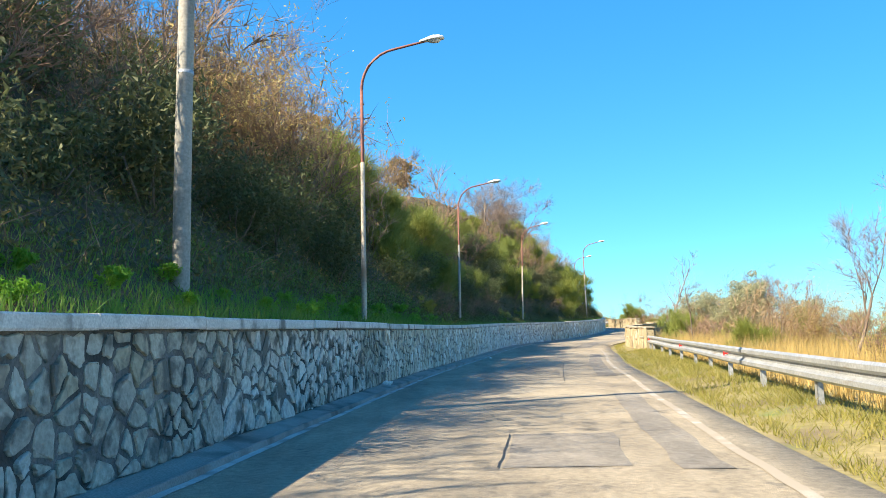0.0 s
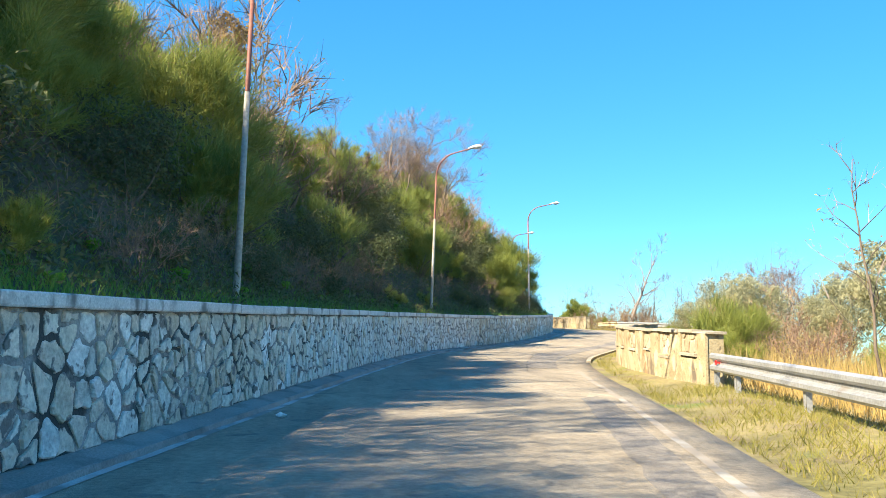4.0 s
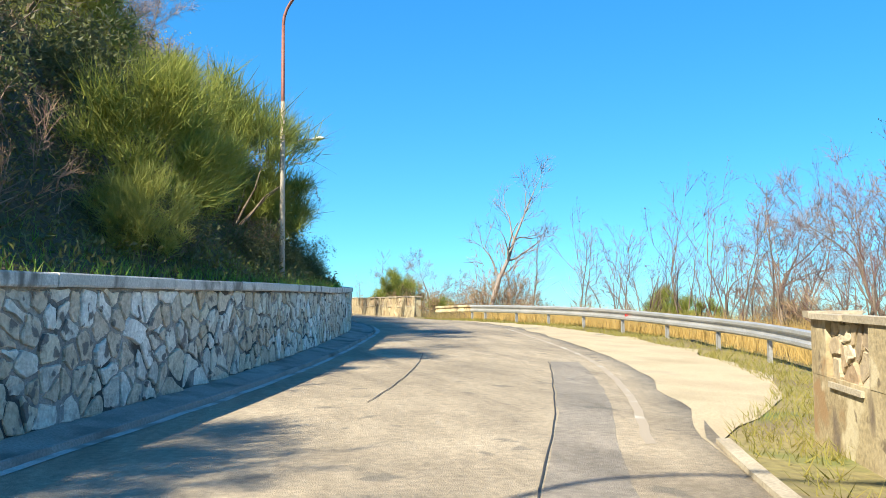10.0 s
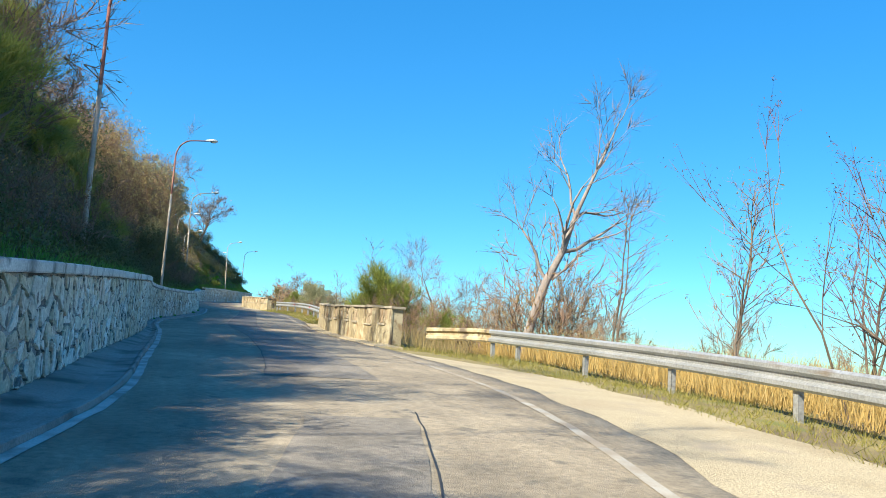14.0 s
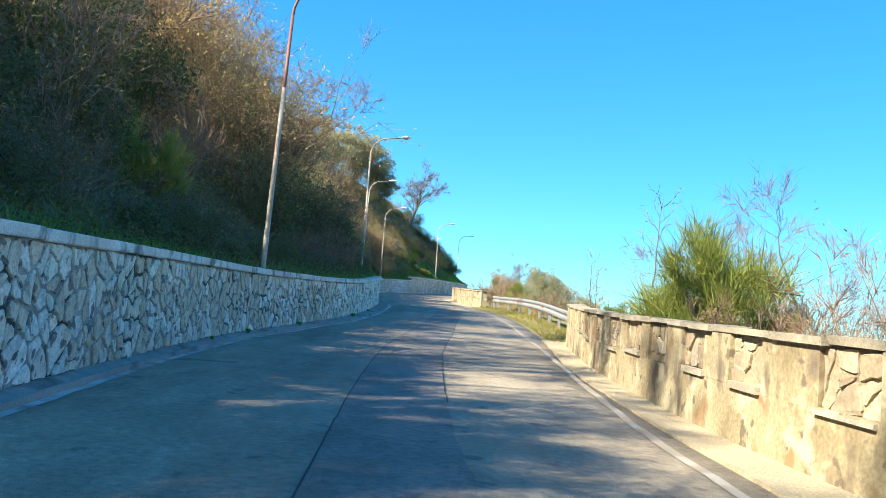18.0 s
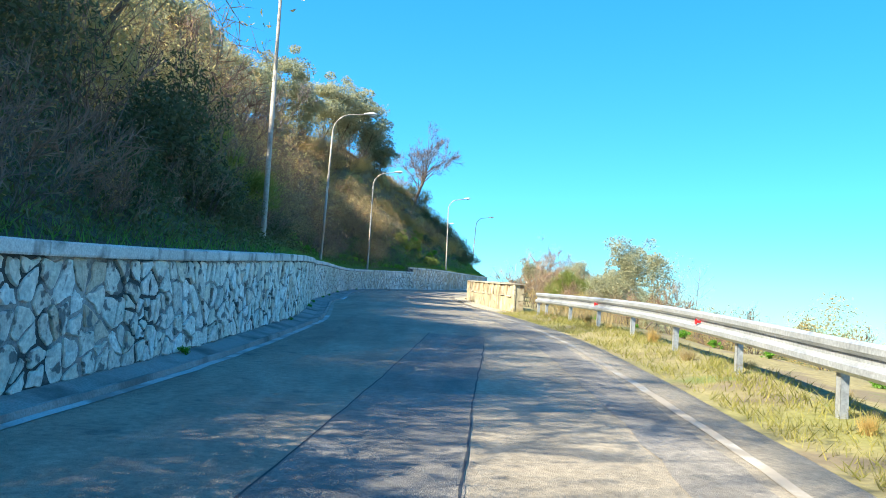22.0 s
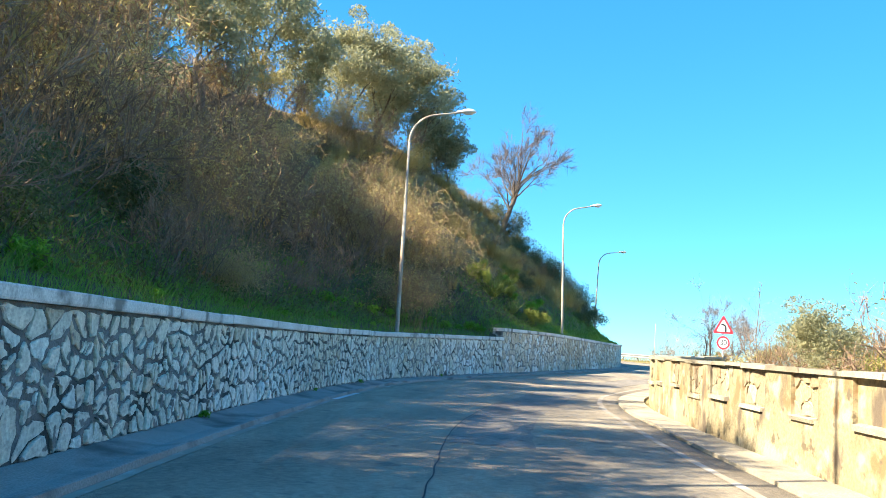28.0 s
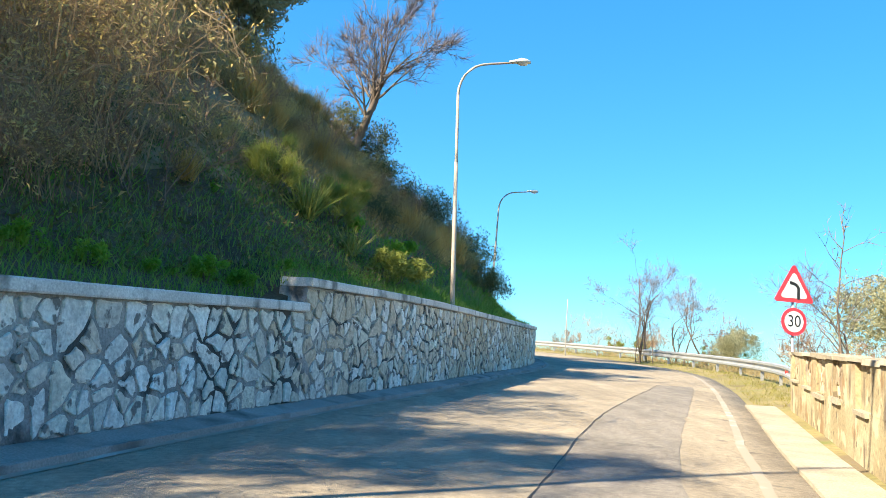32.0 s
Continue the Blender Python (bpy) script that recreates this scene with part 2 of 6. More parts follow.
HEADCAP = surface("pale_lamp_housing", [(0.62, 0.62, 0.60), (0.75, 0.75, 0.73)], 3, 20, 0.1, 0.002, 0.5)
LENS = surface("lamp_lens", [(0.55, 0.56, 0.55), (0.7, 0.7, 0.7)], 5, 20, 0.05, 0.001, 0.2)
RED = surface("red_reflector", [(0.65, 0.02, 0.02), (0.8, 0.04, 0.04)], 5, 30, 0.1, 0.001, 0.4)
SIGN_WHITE = surface("white_sign_film", [(0.78, 0.77, 0.75), (0.85, 0.84, 0.82)], 3, 40, 0.05, 0.001, 0.5)
SIGN_RED = surface("red_sign_film", [(0.62, 0.04, 0.06), (0.72, 0.07, 0.09)], 3, 40, 0.05, 0.001, 0.5)
SIGN_BLACK = surface("black_sign_film", [(0.02, 0.02, 0.02), (0.04, 0.04, 0.04)], 3, 40, 0.05, 0.001, 0.5)
EARTH = surface("hill_litter", [(0.05, 0.045, 0.025), (0.10, 0.075, 0.045), (0.07, 0.08, 0.03)], 0.6, 14, 1.0, 0.05, 1.0)
OPEN_SLOPE = surface("dry_grass_slope", [(0.13, 0.09, 0.05), (0.24, 0.17, 0.09), (0.13, 0.125, 0.05)], 0.5, 12, 1.0, 0.05, 1.0)
GROUND = surface("verge_ground", [(0.165, 0.15, 0.055), (0.25, 0.205, 0.095), (0.18, 0.17, 0.05)], 0.25, 9, 0.8, 0.04, 1.0,
                 stain=[(0.8, None, (0.16, 0.125, 0.075), 0.52, 0.64), (0.6, None, (0.12, 0.15, 0.04), 0.60, 0.70)])
DIRT = surface("sandy_gravel", [(0.33, 0.27, 0.175), (0.43, 0.36, 0.24), (0.37, 0.30, 0.20)], 0.5, 40, 0.8, 0.02, 1.0,
               stain=(1.1, None, (0.32, 0.27, 0.20), 0.58, 0.75))
BARK = surface("grey_brown_bark", [(0.10, 0.075, 0.055), (0.20, 0.16, 0.125)], 2.5, 30, 0.6, 0.01, 0.95)
PALEBARK = surface("pale_bark", [(0.19, 0.165, 0.15), (0.32, 0.275, 0.25)], 2.5, 30, 0.6, 0.01, 0.95)
TWIG = foliage("bare_twigs", [(0.13, 0.085, 0.065), (0.26, 0.175, 0.115), (0.21, 0.13, 0.105), (0.37, 0.27, 0.16)], 0.0, 0.9)
TREETWIG = foliage("grey_violet_twigs", [(0.10, 0.08, 0.08), (0.21, 0.165, 0.15), (0.16, 0.12, 0.12), (0.27, 0.215, 0.185)], 0.0, 0.9)
CANE = foliage("golden_brown_canes", [(0.18, 0.10, 0.075), (0.34, 0.23, 0.12), (0.26, 0.16, 0.10), (0.50, 0.39, 0.20)], 0.35, 0.85)
BROOM = foliage("broom_stems", [(0.13, 0.17, 0.035), (0.30, 0.32, 0.06), (0.20, 0.24, 0.06), (0.36, 0.34, 0.10)], 0.4)
UNDERLEAF = foliage("weeds_and_dead_leaves", [(0.08, 0.10, 0.03), (0.17, 0.15, 0.06), (0.11, 0.14, 0.04), (0.22, 0.17, 0.09)], 0.3)
DARKLEAF = foliage("dark_evergreen_leaves", [(0.065, 0.085, 0.032), (0.11, 0.135, 0.05), (0.10, 0.10, 0.05), (0.16, 0.17, 0.075)], 0.3)
GOLDLEAF = foliage("yellowed_leaves", [(0.34, 0.25, 0.09), (0.56, 0.45, 0.17), (0.44, 0.31, 0.11), (0.62, 0.53, 0.25)], 0.65)
BROWNLEAF = foliage("withered_leaves", [(0.22, 0.135, 0.055), (0.40, 0.28, 0.095), (0.30, 0.18, 0.075), (0.47, 0.38, 0.135)], 0.45)
OLIVELEAF = foliage("olive_leaves", [(0.24, 0.245, 0.13), (0.40, 0.385, 0.23), (0.31, 0.31, 0.18), (0.50, 0.47, 0.30)], 0.5)
GREENLEAF = foliage("fresh_green_leaves", [(0.10, 0.24, 0.02), (0.18, 0.36, 0.03), (0.14, 0.30, 0.03), (0.26, 0.42, 0.05)], 0.4)
GRASS = foliage("green_grass", [(0.07, 0.165, 0.02), (0.12, 0.27, 0.032), (0.17, 0.29, 0.045), (0.25, 0.27, 0.08)], 0.4)
DRYGRASS = foliage("dry_straw", [(0.30, 0.22, 0.10), (0.44, 0.34, 0.16), (0.38, 0.28, 0.12), (0.52, 0.42, 0.22)], 0.5)
SLOPEGRASS = foliage("brown_slope_grass", [(0.14, 0.10, 0.05), (0.28, 0.20, 0.10), (0.17, 0.16, 0.06), (0.38, 0.28, 0.14)], 0.35)
GOLDGRASS = foliage("golden_dry_grass", [(0.36, 0.23, 0.07), (0.54, 0.38, 0.13), (0.46, 0.31, 0.09), (0.60, 0.46, 0.20)], 0.45)
BUDS = foliage("purplish_buds", [(0.09, 0.05, 0.055), (0.16, 0.09, 0.095), (0.12, 0.065, 0.06)], 0.1, 0.8)
VERGEGRASS = foliage("yellowed_grass", [(0.125, 0.16, 0.03), (0.26, 0.25, 0.05), (0.36, 0.29, 0.09), (0.17, 0.21, 0.035)], 0.45)

# ---- building helpers ----
rng = np.random.default_rng(7)


def spline(pts):
    ys, xs = np.array([p[0] for p in pts], float), np.array([p[1] for p in pts], float)
    m = np.gradient(xs, ys)

    def at(y):
        y = np.asarray(y, float)
        c = np.clip(y, ys[0], ys[-1])
        i = np.clip(np.searchsorted(ys, c) - 1, 0, len(ys) - 2)
        h = ys[i + 1] - ys[i]
        t = (c - ys[i]) / h
        v = ((1 + 2 * t) * (1 - t) ** 2 * xs[i] + t * (1 - t) ** 2 * h * m[i] + t * t * (3 - 2 * t) * xs[i + 1] + t * t * (t - 1) * h * m[i + 1])
        return v + np.where(y < ys[0], (y - ys[0]) * m[0], 0) + np.where(y > ys[-1], (y - ys[-1]) * m[-1], 0)

    return at


def mesh(name, verts, faces, mat, smooth=False):
    me = bpy.data.meshes.new(name)
    me.from_pydata([tuple(v) for v in verts], [], [tuple(f) for f in faces])
    me.materials.append(mat)
    if smooth:
        me.shade_smooth()
    me.update()
    return me


def part(name, me, parent, label="", matrix=None):
    ob = new(name, me)
    ob.parent = parent
    if matrix is not None:
        ob.matrix_basis = matrix
    return tagged(ob, label)


def thing(name, label, category, group="", kind="", at=(0, 0, 0)):
    ob = new(name)
    ob.location = at
    ob.empty_display_size = 0.2
    return tagged(ob, label, category, group, kind)


def strip(stations, section, closed=True):
    """Sweep: stations give (origin, across); section gives (offset, height) pairs."""
    v, f, k = [], [], len(section)
    for (o, a) in stations:
        for off, h in section:
            v.append((o[0] + a[0] * off, o[1] + a[1] * off, o[2] + h))
    for i in range(len(stations) - 1):
        for j in range(k if closed else k - 1):
            j2 = (j + 1) % k
            f.append((i * k + j, i * k + j2, (i + 1) * k + j2, (i + 1) * k + j))
    if closed:
        f.append(tuple(range(k))[::-1])
        f.append(tuple((len(stations) - 1) * k + j for j in range(k)))
    return v, f


class Shape:
    def __init__(self):
        self.v, self.f = [], []

    def tube(self, pts, radii, n=5):
        base = len(self.v)
        pts = [Vector(p) for p in pts]
        for i, p in enumerate(pts):
            d = (pts[min(i + 1, len(pts) - 1)] - pts[max(i - 1, 0)]).normalized()
            a = d.orthogonal().normalized()
            b = d.cross(a)
            for k in range(n):
                w = 2 * math.pi * k / n
                self.v.append(p + (a * math.cos(w) + b * math.sin(w)) * radii[i])
        for i in range(len(pts) - 1):
            for k in range(n):
                k2 = (k + 1) % n
                self.f.append((base + i * n + k, base + i * n + k2, base + (i + 1) * n + k2, base + (i + 1) * n + k))
        self.f.append(tuple(base + (len(pts) - 1) * n + k for k in range(n)))

    def box(self, lo, hi):
        b = len(self.v)
        (x0, y0, z0), (x1, y1, z1) = lo, hi
        self.v += [(x, y, z) for z in (z0, z1) for x, y in ((x0, y0), (x1, y0), (x1, y1), (x0, y1))]
        self.f += [tuple(b + i for i in q) for q in ((3, 2, 1, 0), (4, 5, 6, 7), (0, 1, 5, 4), (1, 2, 6, 5), (2, 3, 7, 6), (3, 0, 4, 7))]

    def mesh(self, name, mat, smooth=False):
        return mesh(name, self.v, self.f, mat, smooth)


def blades(roots, tips, width):
    """Thin tapering triangles from roots to tips."""
    roots, tips = np.asarray(roots), np.asarray(tips)
    d = tips - roots
    side = np.cross(d, rng.normal(size=d.shape))
    side *= (np.asarray(width) / 2 / np.maximum(np.linalg.norm(side, axis=1), 1e-9))[:, None]
    v = np.stack([roots - side, roots + side, tips], 1).reshape(-1, 3)
    return v, np.arange(len(v)).reshape(-1, 3)


def leaves(centres, size):
    """Small pointed leaves, turned at random."""
    n = len(centres)
    a = rng.normal(size=(n, 3))
    a /= np.linalg.norm(a, axis=1)[:, None]
    b = np.cross(a, rng.normal(size=(n, 3)))
    b /= np.linalg.norm(b, axis=1)[:, None]
    s = size * rng.uniform(0.6, 1.4, (n, 1))
    v = np.stack([centres - a * s, centres + a * s * 0.3 + b * s * 0.6, centres + a * s], 1).reshape(-1, 3)
    return v, np.arange(len(v)).reshape(-1, 3)


# ---- the plan ----
WALL = spline([(-30, -5.9), (-15, -4.8), (0, -3.55), (10, -2.5), (16, -1.85), (20, -1.42), (26.5, -0.6), (32, 0.25), (37, 1.05), (43, 2.0), (48, 2.9), (53, 3.95),
               (57, 5.0), (60.2, 6.2), (64.2, 8.1), (68, 9.85), (72.3, 11.75), (75.7, 13.1), (80.5, 14.75), (85, 16.1), (88.6, 16.6), (95, 16.75), (100, 16.85),
               (106.6, 16.75), (113, 16.4), (119.5, 16.35), (123.6, 16.8), (130, 17.6), (134.5, 17.95), (139, 18.05), (143, 18.0), (150, 17.2), (155.9, 16.4),
               (161, 16.05), (167.5, 15.55), (174, 15.2), (179.6, 15.15), (183.5, 15.5), (188.4, 16.8), (192.6, 18.2), (197, 19.75), (204.5, 22.2), (209.4, 23.8),
               (215, 25.2), (222, 25.9), (230, 25.4), (245, 22), (270, 14)])
EDGE = spline([(-30, 0.2), (-15, 1.5), (0, 2.6), (7.1, 3.29), (15, 4.27), (20.5, 5.04), (29.6, 6.3), (39.5, 8.0), (48, 9.35), (54.4, 10.77), (61.2, 13.43), (67.3, 16.2),
               (69.4, 17.3), (75.2, 19.74), (83, 21.8), (90, 23.2), (97.8, 23.6), (106, 23.3), (110.3, 23.2), (118.6, 23.4), (128.5, 24.1), (135.5, 24.3), (143.8, 24.2),
               (156.5, 23.5), (165.6, 22.7), (174.4, 22.1), (178.9, 21.95), (183.2, 22.3), (189.6, 24.2), (198.3, 27.2), (207, 30.0), (215, 32.0), (222, 32.6), (230, 32.2), (245, 29), (270, 21)])
LEVEL = spline([(-30, -0.95), (0, 0), (12.6, 0.39), (34.5, 1.01), (47, 1.44), (57.7, 1.86), (67.5, 2.3), (77.5, 2.89), (88.4, 3.53), (107.8, 4.25), (119.4, 4.62),
                (130.9, 5.15), (142.3, 5.76), (162, 6.48), (172.9, 6.92), (181, 7.25), (198, 8.05), (215, 8.87), (235, 9.8), (270, 11.3)])
HIGH_A = spline([(-30, 1.44), (30, 1.45), (55, 1.5), (73, 1.38), (84, 1.27), (97, 1.41), (111, 1.58), (117, 1.54), (124, 1.4), (132, 1.3), (145, 1.38), (158, 1.5), (181, 1.4), (193.5, 1.48), (200, 1.48)])
HIGH_B = spline([(193, 1.85), (200, 1.8), (209, 1.58), (235, 1.5), (270, 1.5)])
STEP = 193.5


def high(y):
    return float(HIGH_A(y) if y < STEP else HIGH_B(y))


def across(y, fn=WALL, reach=0.5):
    s = (fn(y + reach) - fn(y - reach)) / (2 * reach)
    k = math.hypot(1, s)
    return (1 / k, -float(s) / k)


def wall_at(y):
    return (float(WALL(y)), y, float(LEVEL(y)))


PROFILE = spline([(0, -0.03), (0.5, 0.04), (0.8, 0.16), (1.2, 0.36), (2.2, 1.25), (4, 2.7), (6, 4.4), (8, 6.1), (10, 7.7), (13, 9.8), (16, 11.2), (20, 12.0), (30, 12.2), (50, 11), (90, 5), (160, -30)])
RISE = spline([(-30, 0.7), (0, 0.8), (10, 0.97), (25, 1.08), (36, 1.12), (46, 1.06), (58, 1.0), (68, 1.0), (82, 1.02), (92, 1.12), (100, 1.22), (110, 1.22), (122, 1.08), (133, 0.98), (145, 0.89), (158, 0.89), (168, 0.89), (180, 0.92), (190, 0.98), (205, 1.1), (225, 1.1), (245, 1.0), (280, 1.0)])


def hill(y, p):
    """A point of the hillside p metres behind the wall's face."""
    reach = 0.5 + min(p, 40) * 0.8
    nx, ny = across(y, WALL, reach)
    k = max(0.3, 1 - p / 50)
    ny *= k
    d = math.hypot(nx, ny)
    x, yy = float(WALL(y)) - nx / d * p, y - ny / d * p
    rough_by = min(max((p - 1.2) / 5, 0), 1)
    z = float(LEVEL(y)) + high(y) + float(PROFILE(p)) * (float(RISE(y)) if p > 1.2 else 1)
    z += rough_by * (0.9 * noise.noise((x * 0.13, yy * 0.13, 3.1)) + 0.35 * noise.noise((x * 0.5, yy * 0.5, 7.7)))
    return Vector((x, yy, z))


SHELF = spline([(-60, 9), (60, 9), (68, 9), (80, 10), (103, 7), (112, 7), (122, 8), (128, 7.2), (134, 5.2), (142, 3.6), (150, 3.2), (158, 3.6), (166, 5), (185, 7), (205, 8), (300, 8)])


def right_ground(y, d):
    """Height of the ground d metres to the right of the asphalt's edge."""
    s = float(SHELF(y))
    base = float(LEVEL(y)) - 0.05 - 0.02 * min(d, s)
    x = float(EDGE(y)) + d
    base += min(max(d - 0.8, 0) / 2, 1) * 0.12 * noise.noise((x * 0.4, y * 0.4, 1.3))
    if y < 60 or y > 125:
        k = min(max((d - 0.5) / 0.8, 0), 1)
        base += 0.14 * k * k * (3 - 2 * k)
    if d > s:
        e = d - s
        base -= min(0.62 * e, 14) + 0.10 * max(0, min(e, 260) - 22)
    return base

# ---- ground, hillside, road ----
YS = [-3000, -1200, -500, -200, -90, -45] + list(np.arange(-30, 276, 1.5)) + [290, 330, 420, 600, 1200, 3000]
COLS = [("w", o) for o in (-3000, -1200, -500, -200, -100, -40, -15, -1.2, -0.25, 0.4)] + [("m", 0.35), ("m", 0.65)] + [("e", o) for o in (
    0, 0.4, 0.9, 1.5, 2.2, 3, 4, 5, 6, 7, 8, 9, 10, 11.5, 13.5, 16, 20, 26, 34, 45, 60, 90, 140, 220, 290, 600, 1300, 3000)]
gv, gf = [], []
for y in YS:
    c = min(max(y, -45), 285)
    w, e, z = float(WALL(c)), float(EDGE(c)), float(LEVEL(c))
    for ref, o in COLS:
        if ref == "w":
            x, h = w + o, z - 0.06 - (0.9 if -90 < y < 290 and -100 < o < -0.2 else 0) - (25 if o < -150 else 0)
        elif ref == "m":
            x, h = w + (e - w) * o, z - 0.08
        else:
            x, h = e + o, right_ground(c, o)
        gv.append((x, y, h))
k = len(COLS)
for i in range(len(YS) - 1):
    for j in range(k - 1):
        gf.append((i * k + j, i * k + j + 1, (i + 1) * k + j + 1, (i + 1) * k + j))
tagged(new("ground", mesh("ground", gv, gf, GROUND, True)), "dry grassy ground falling away to a valley", "ground", kind="structure")

PS = [0.3, 0.5, 0.8, 1.2, 1.7, 2.2, 3, 4, 5, 6, 7, 8.5, 10, 12, 15, 18, 22, 27, 34, 45, 60, 90, 160]
HY = list(np.arange(-30, 268, 1.2))
hv = [hill(y, p) for y in HY for p in PS]
hv += [Vector((v.x, v.y, v.z - 1.2)) for v in hv[::len(PS)]]
hf = [(i * len(PS) + j, (i + 1) * len(PS) + j, (i + 1) * len(PS) + j + 1, i * len(PS) + j + 1) for i in range(len(HY) - 1) for j in range(len(PS) - 1)]
b0 = len(HY) * len(PS)
hf += [(b0 + i, b0 + i + 1, (i + 1) * len(PS), i * len(PS)) for i in range(len(HY) - 1)]
hm = mesh("hillside", hv, hf, EARTH, True)
hm.materials.append(OPEN_SLOPE)
hc = np.array([hm.polygons[i].center[:2] for i in range(len(hm.polygons))])
for i, poly in enumerate(hm.polygons):
    j = i % (len(PS) - 1)
    st = HY[i // (len(PS) - 1)] if i < (len(HY) - 1) * (len(PS) - 1) else 0
    edge = 190 + 3 * noise.noise((hc[i][0] * 0.3, hc[i][1] * 0.3, 0))
    if edge < st < 222 and PS[j] > 2.6 + 2.0 * noise.noise((hc[i][0] * 0.4, hc[i][1] * 0.4, 8)):
        poly.material_index = 1
tagged(new("hillside", hm), "steep earth hillside covered in leaf litter above a retaining wall", "hillside", kind="structure")


def ribbon(y0, y1, a, b, lift, thick=0.0, step=0.75):
    """A strip on the road between the offsets a(y) and b(y) from the asphalt's right edge."""
    n = max(2, int((y1 - y0) / step) + 1)
    v, f = [], []
    for y in np.linspace(y0, y1, n):
        x0, x1, z = float(EDGE(y)) + a(y), float(EDGE(y)) + b(y), float(LEVEL(y)) + lift
        v += [(x0, y, z), (x1, y, z)] + ([(x0, y, z - thick), (x1, y, z - thick)] if thick else [])
    w = 4 if thick else 2
    for i in range(n - 1):
        o, q = i * w, (i + 1) * w
        f.append((o, o + 1, q + 1, q))
        if thick:
            f += [(o + 2, o, q, q + 2), (o + 1, o + 3, q + 3, q + 1)]
    if thick:
        e = (n - 1) * 4
        f += [(0, 2, 3, 1), (e, e + 1, e + 3, e + 2)]
    return v, f


def gutter_in(y):
    return float(WALL(y) - EDGE(y))


GUT = spline([(-30, 0.5), (40, 0.5), (60, 0.55), (80, 0.7), (92, 0.8), (100, 0.5), (108, 0.34), (118, 0.34), (128, 0.42), (140, 0.5), (160, 0.75), (178, 0.75), (195, 0.6), (270, 0.6)])
rv, rf = [], []
ry = list(np.arange(-30, 268, 1.0))
RC = 12
for y in ry:
    a, b = float(WALL(y)) + 0.02, float(EDGE(y))
    for j in range(RC):
        t = j / (RC - 1)
        x = a + (b - a) * t
        rv.append((x, y + 0, float(LEVEL(y)) + 0.03 * (1 - (2 * t - 1) ** 2) - 0.03 + 0.012 * noise.noise((x * 0.5, y * 0.3, 2))))
    rv.append((b + 0.03, y, float(LEVEL(y)) - 0.1))
for i in range(len(ry) - 1):
    for j in range(RC):
        o = i * (RC + 1) + j
        rf.append((o, o + 1, o + RC + 2, o + RC + 1))
tagged(new("road", mesh("road", rv, rf, ASPHALT, True)), "worn sunlit asphalt mountain road with repairs", "road", kind="structure")


def crown(y, off):
    """Lift of the road's surface over its level at an offset from the right edge."""
    a, b = float(WALL(y)) + 0.02, float(EDGE(y))
    t = (b + off - a) / (b - a)
    return 0.03 * (1 - (2 * t - 1) ** 2) - 0.03 + 0.012 * noise.noise(((b + off) * 0.5, y * 0.3, 2))


def decal(y0, y1, a, b, lift, cols=4, step=0.5, ragged=0.0):
    """A thin layer that follows the road's crown."""
    n = max(2, int((y1 - y0) / step) + 1)
    v, f = [], []
    for y in np.linspace(y0, y1, n):
        wob = noise.noise((y * 1.7, 4.0, 0.3 * y0))
        oa, ob = a(y) + ragged * wob, b(y) + ragged * (wob if cols == 2 else noise.noise((y * 1.7, 9.0, y0)))
        for j in range(cols):
            o = oa + (ob - oa) * j / (cols - 1)
            v.append((float(EDGE(y)) + o, y, float(LEVEL(y)) + crown(y, o) + lift))
    for i in range(n - 1):
        for j in range(cols - 1):
            f.append((i * cols + j, i * cols + j + 1, (i + 1) * cols + j + 1, (i + 1) * cols + j))
    return v, f


for y0, y1, o in ((-28, 48, -0.62), (67, 100, -0.85), (128, 262, -0.62)):
    tagged(new("road_line_right", mesh("road_line_right", *decal(y0, y1, lambda y, o=o: o, lambda y, o=o: o + 0.12, 0.006, 2, 0.5, 0.03), WORN_PAINT)), "worn white edge line painted on asphalt", "road marking", kind="structure")
tagged(new("road_line_left", mesh("road_line_left", *decal(-28, 146, lambda y: gutter_in(y) + float(GUT(y)) + 0.02, lambda y: gutter_in(y) + float(GUT(y)) + 0.13, 0.006, 2, 0.5, 0.03), PAINT)), "faded white edge line beside the gutter", "road marking", kind="structure")
tagged(new("road_line_left", mesh("road_line_left", *decal(146, 262, lambda y: gutter_in(y) + float(GUT(y)) + 0.02, lambda y: gutter_in(y) + float(GUT(y)) + 0.13, 0.006, 2, 0.5, 0.03), WORN_PAINT)), "nearly worn away white edge line beside the gutter", "road marking", kind="structure")
for y0, y1 in ((161, 165), (175.7, 178.0)):
    tagged(new("road_line_left", mesh("road_line_left", *decal(y0, y1, lambda y: gutter_in(y) + float(GUT(y)) + 0.03, lambda y: gutter_in(y) + float(GUT(y)) + 0.14, 0.010, 2, 0.5, 0.015), FRESH_PAINT)), "well preserved stretch of white edge line", "road marking", kind="structure")
NEAR_LINE = spline([(104, -0.5), (111, -0.42), (119, -0.22), (124, -0.35), (128, -0.6)])
tagged(new("road_line_right", mesh("road_line_right", *decal(105, 128, lambda y: float(NEAR_LINE(y)), lambda y: float(NEAR_LINE(y)) + 0.12, 0.008, 2, 0.5, 0.03), WORN_PAINT)), "worn white edge line painted beside the parapet", "road marking", kind="structure")
gut_v, gut_f = [], []
for y in ry:
    w0, gw, z = float(WALL(y)), float(GUT(y)), float(LEVEL(y))
    for o, h in ((-0.02, 0.05), (0.12, 0.03), (gw * 0.6, -0.005), (gw - 0.08, 0.0), (gw - 0.03, 0.035), (gw, 0.03), (gw + 0.01, -0.04)):
        gut_v.append((w0 + o, y, z + h + (0.012 if o > gw - 0.1 else 0)))
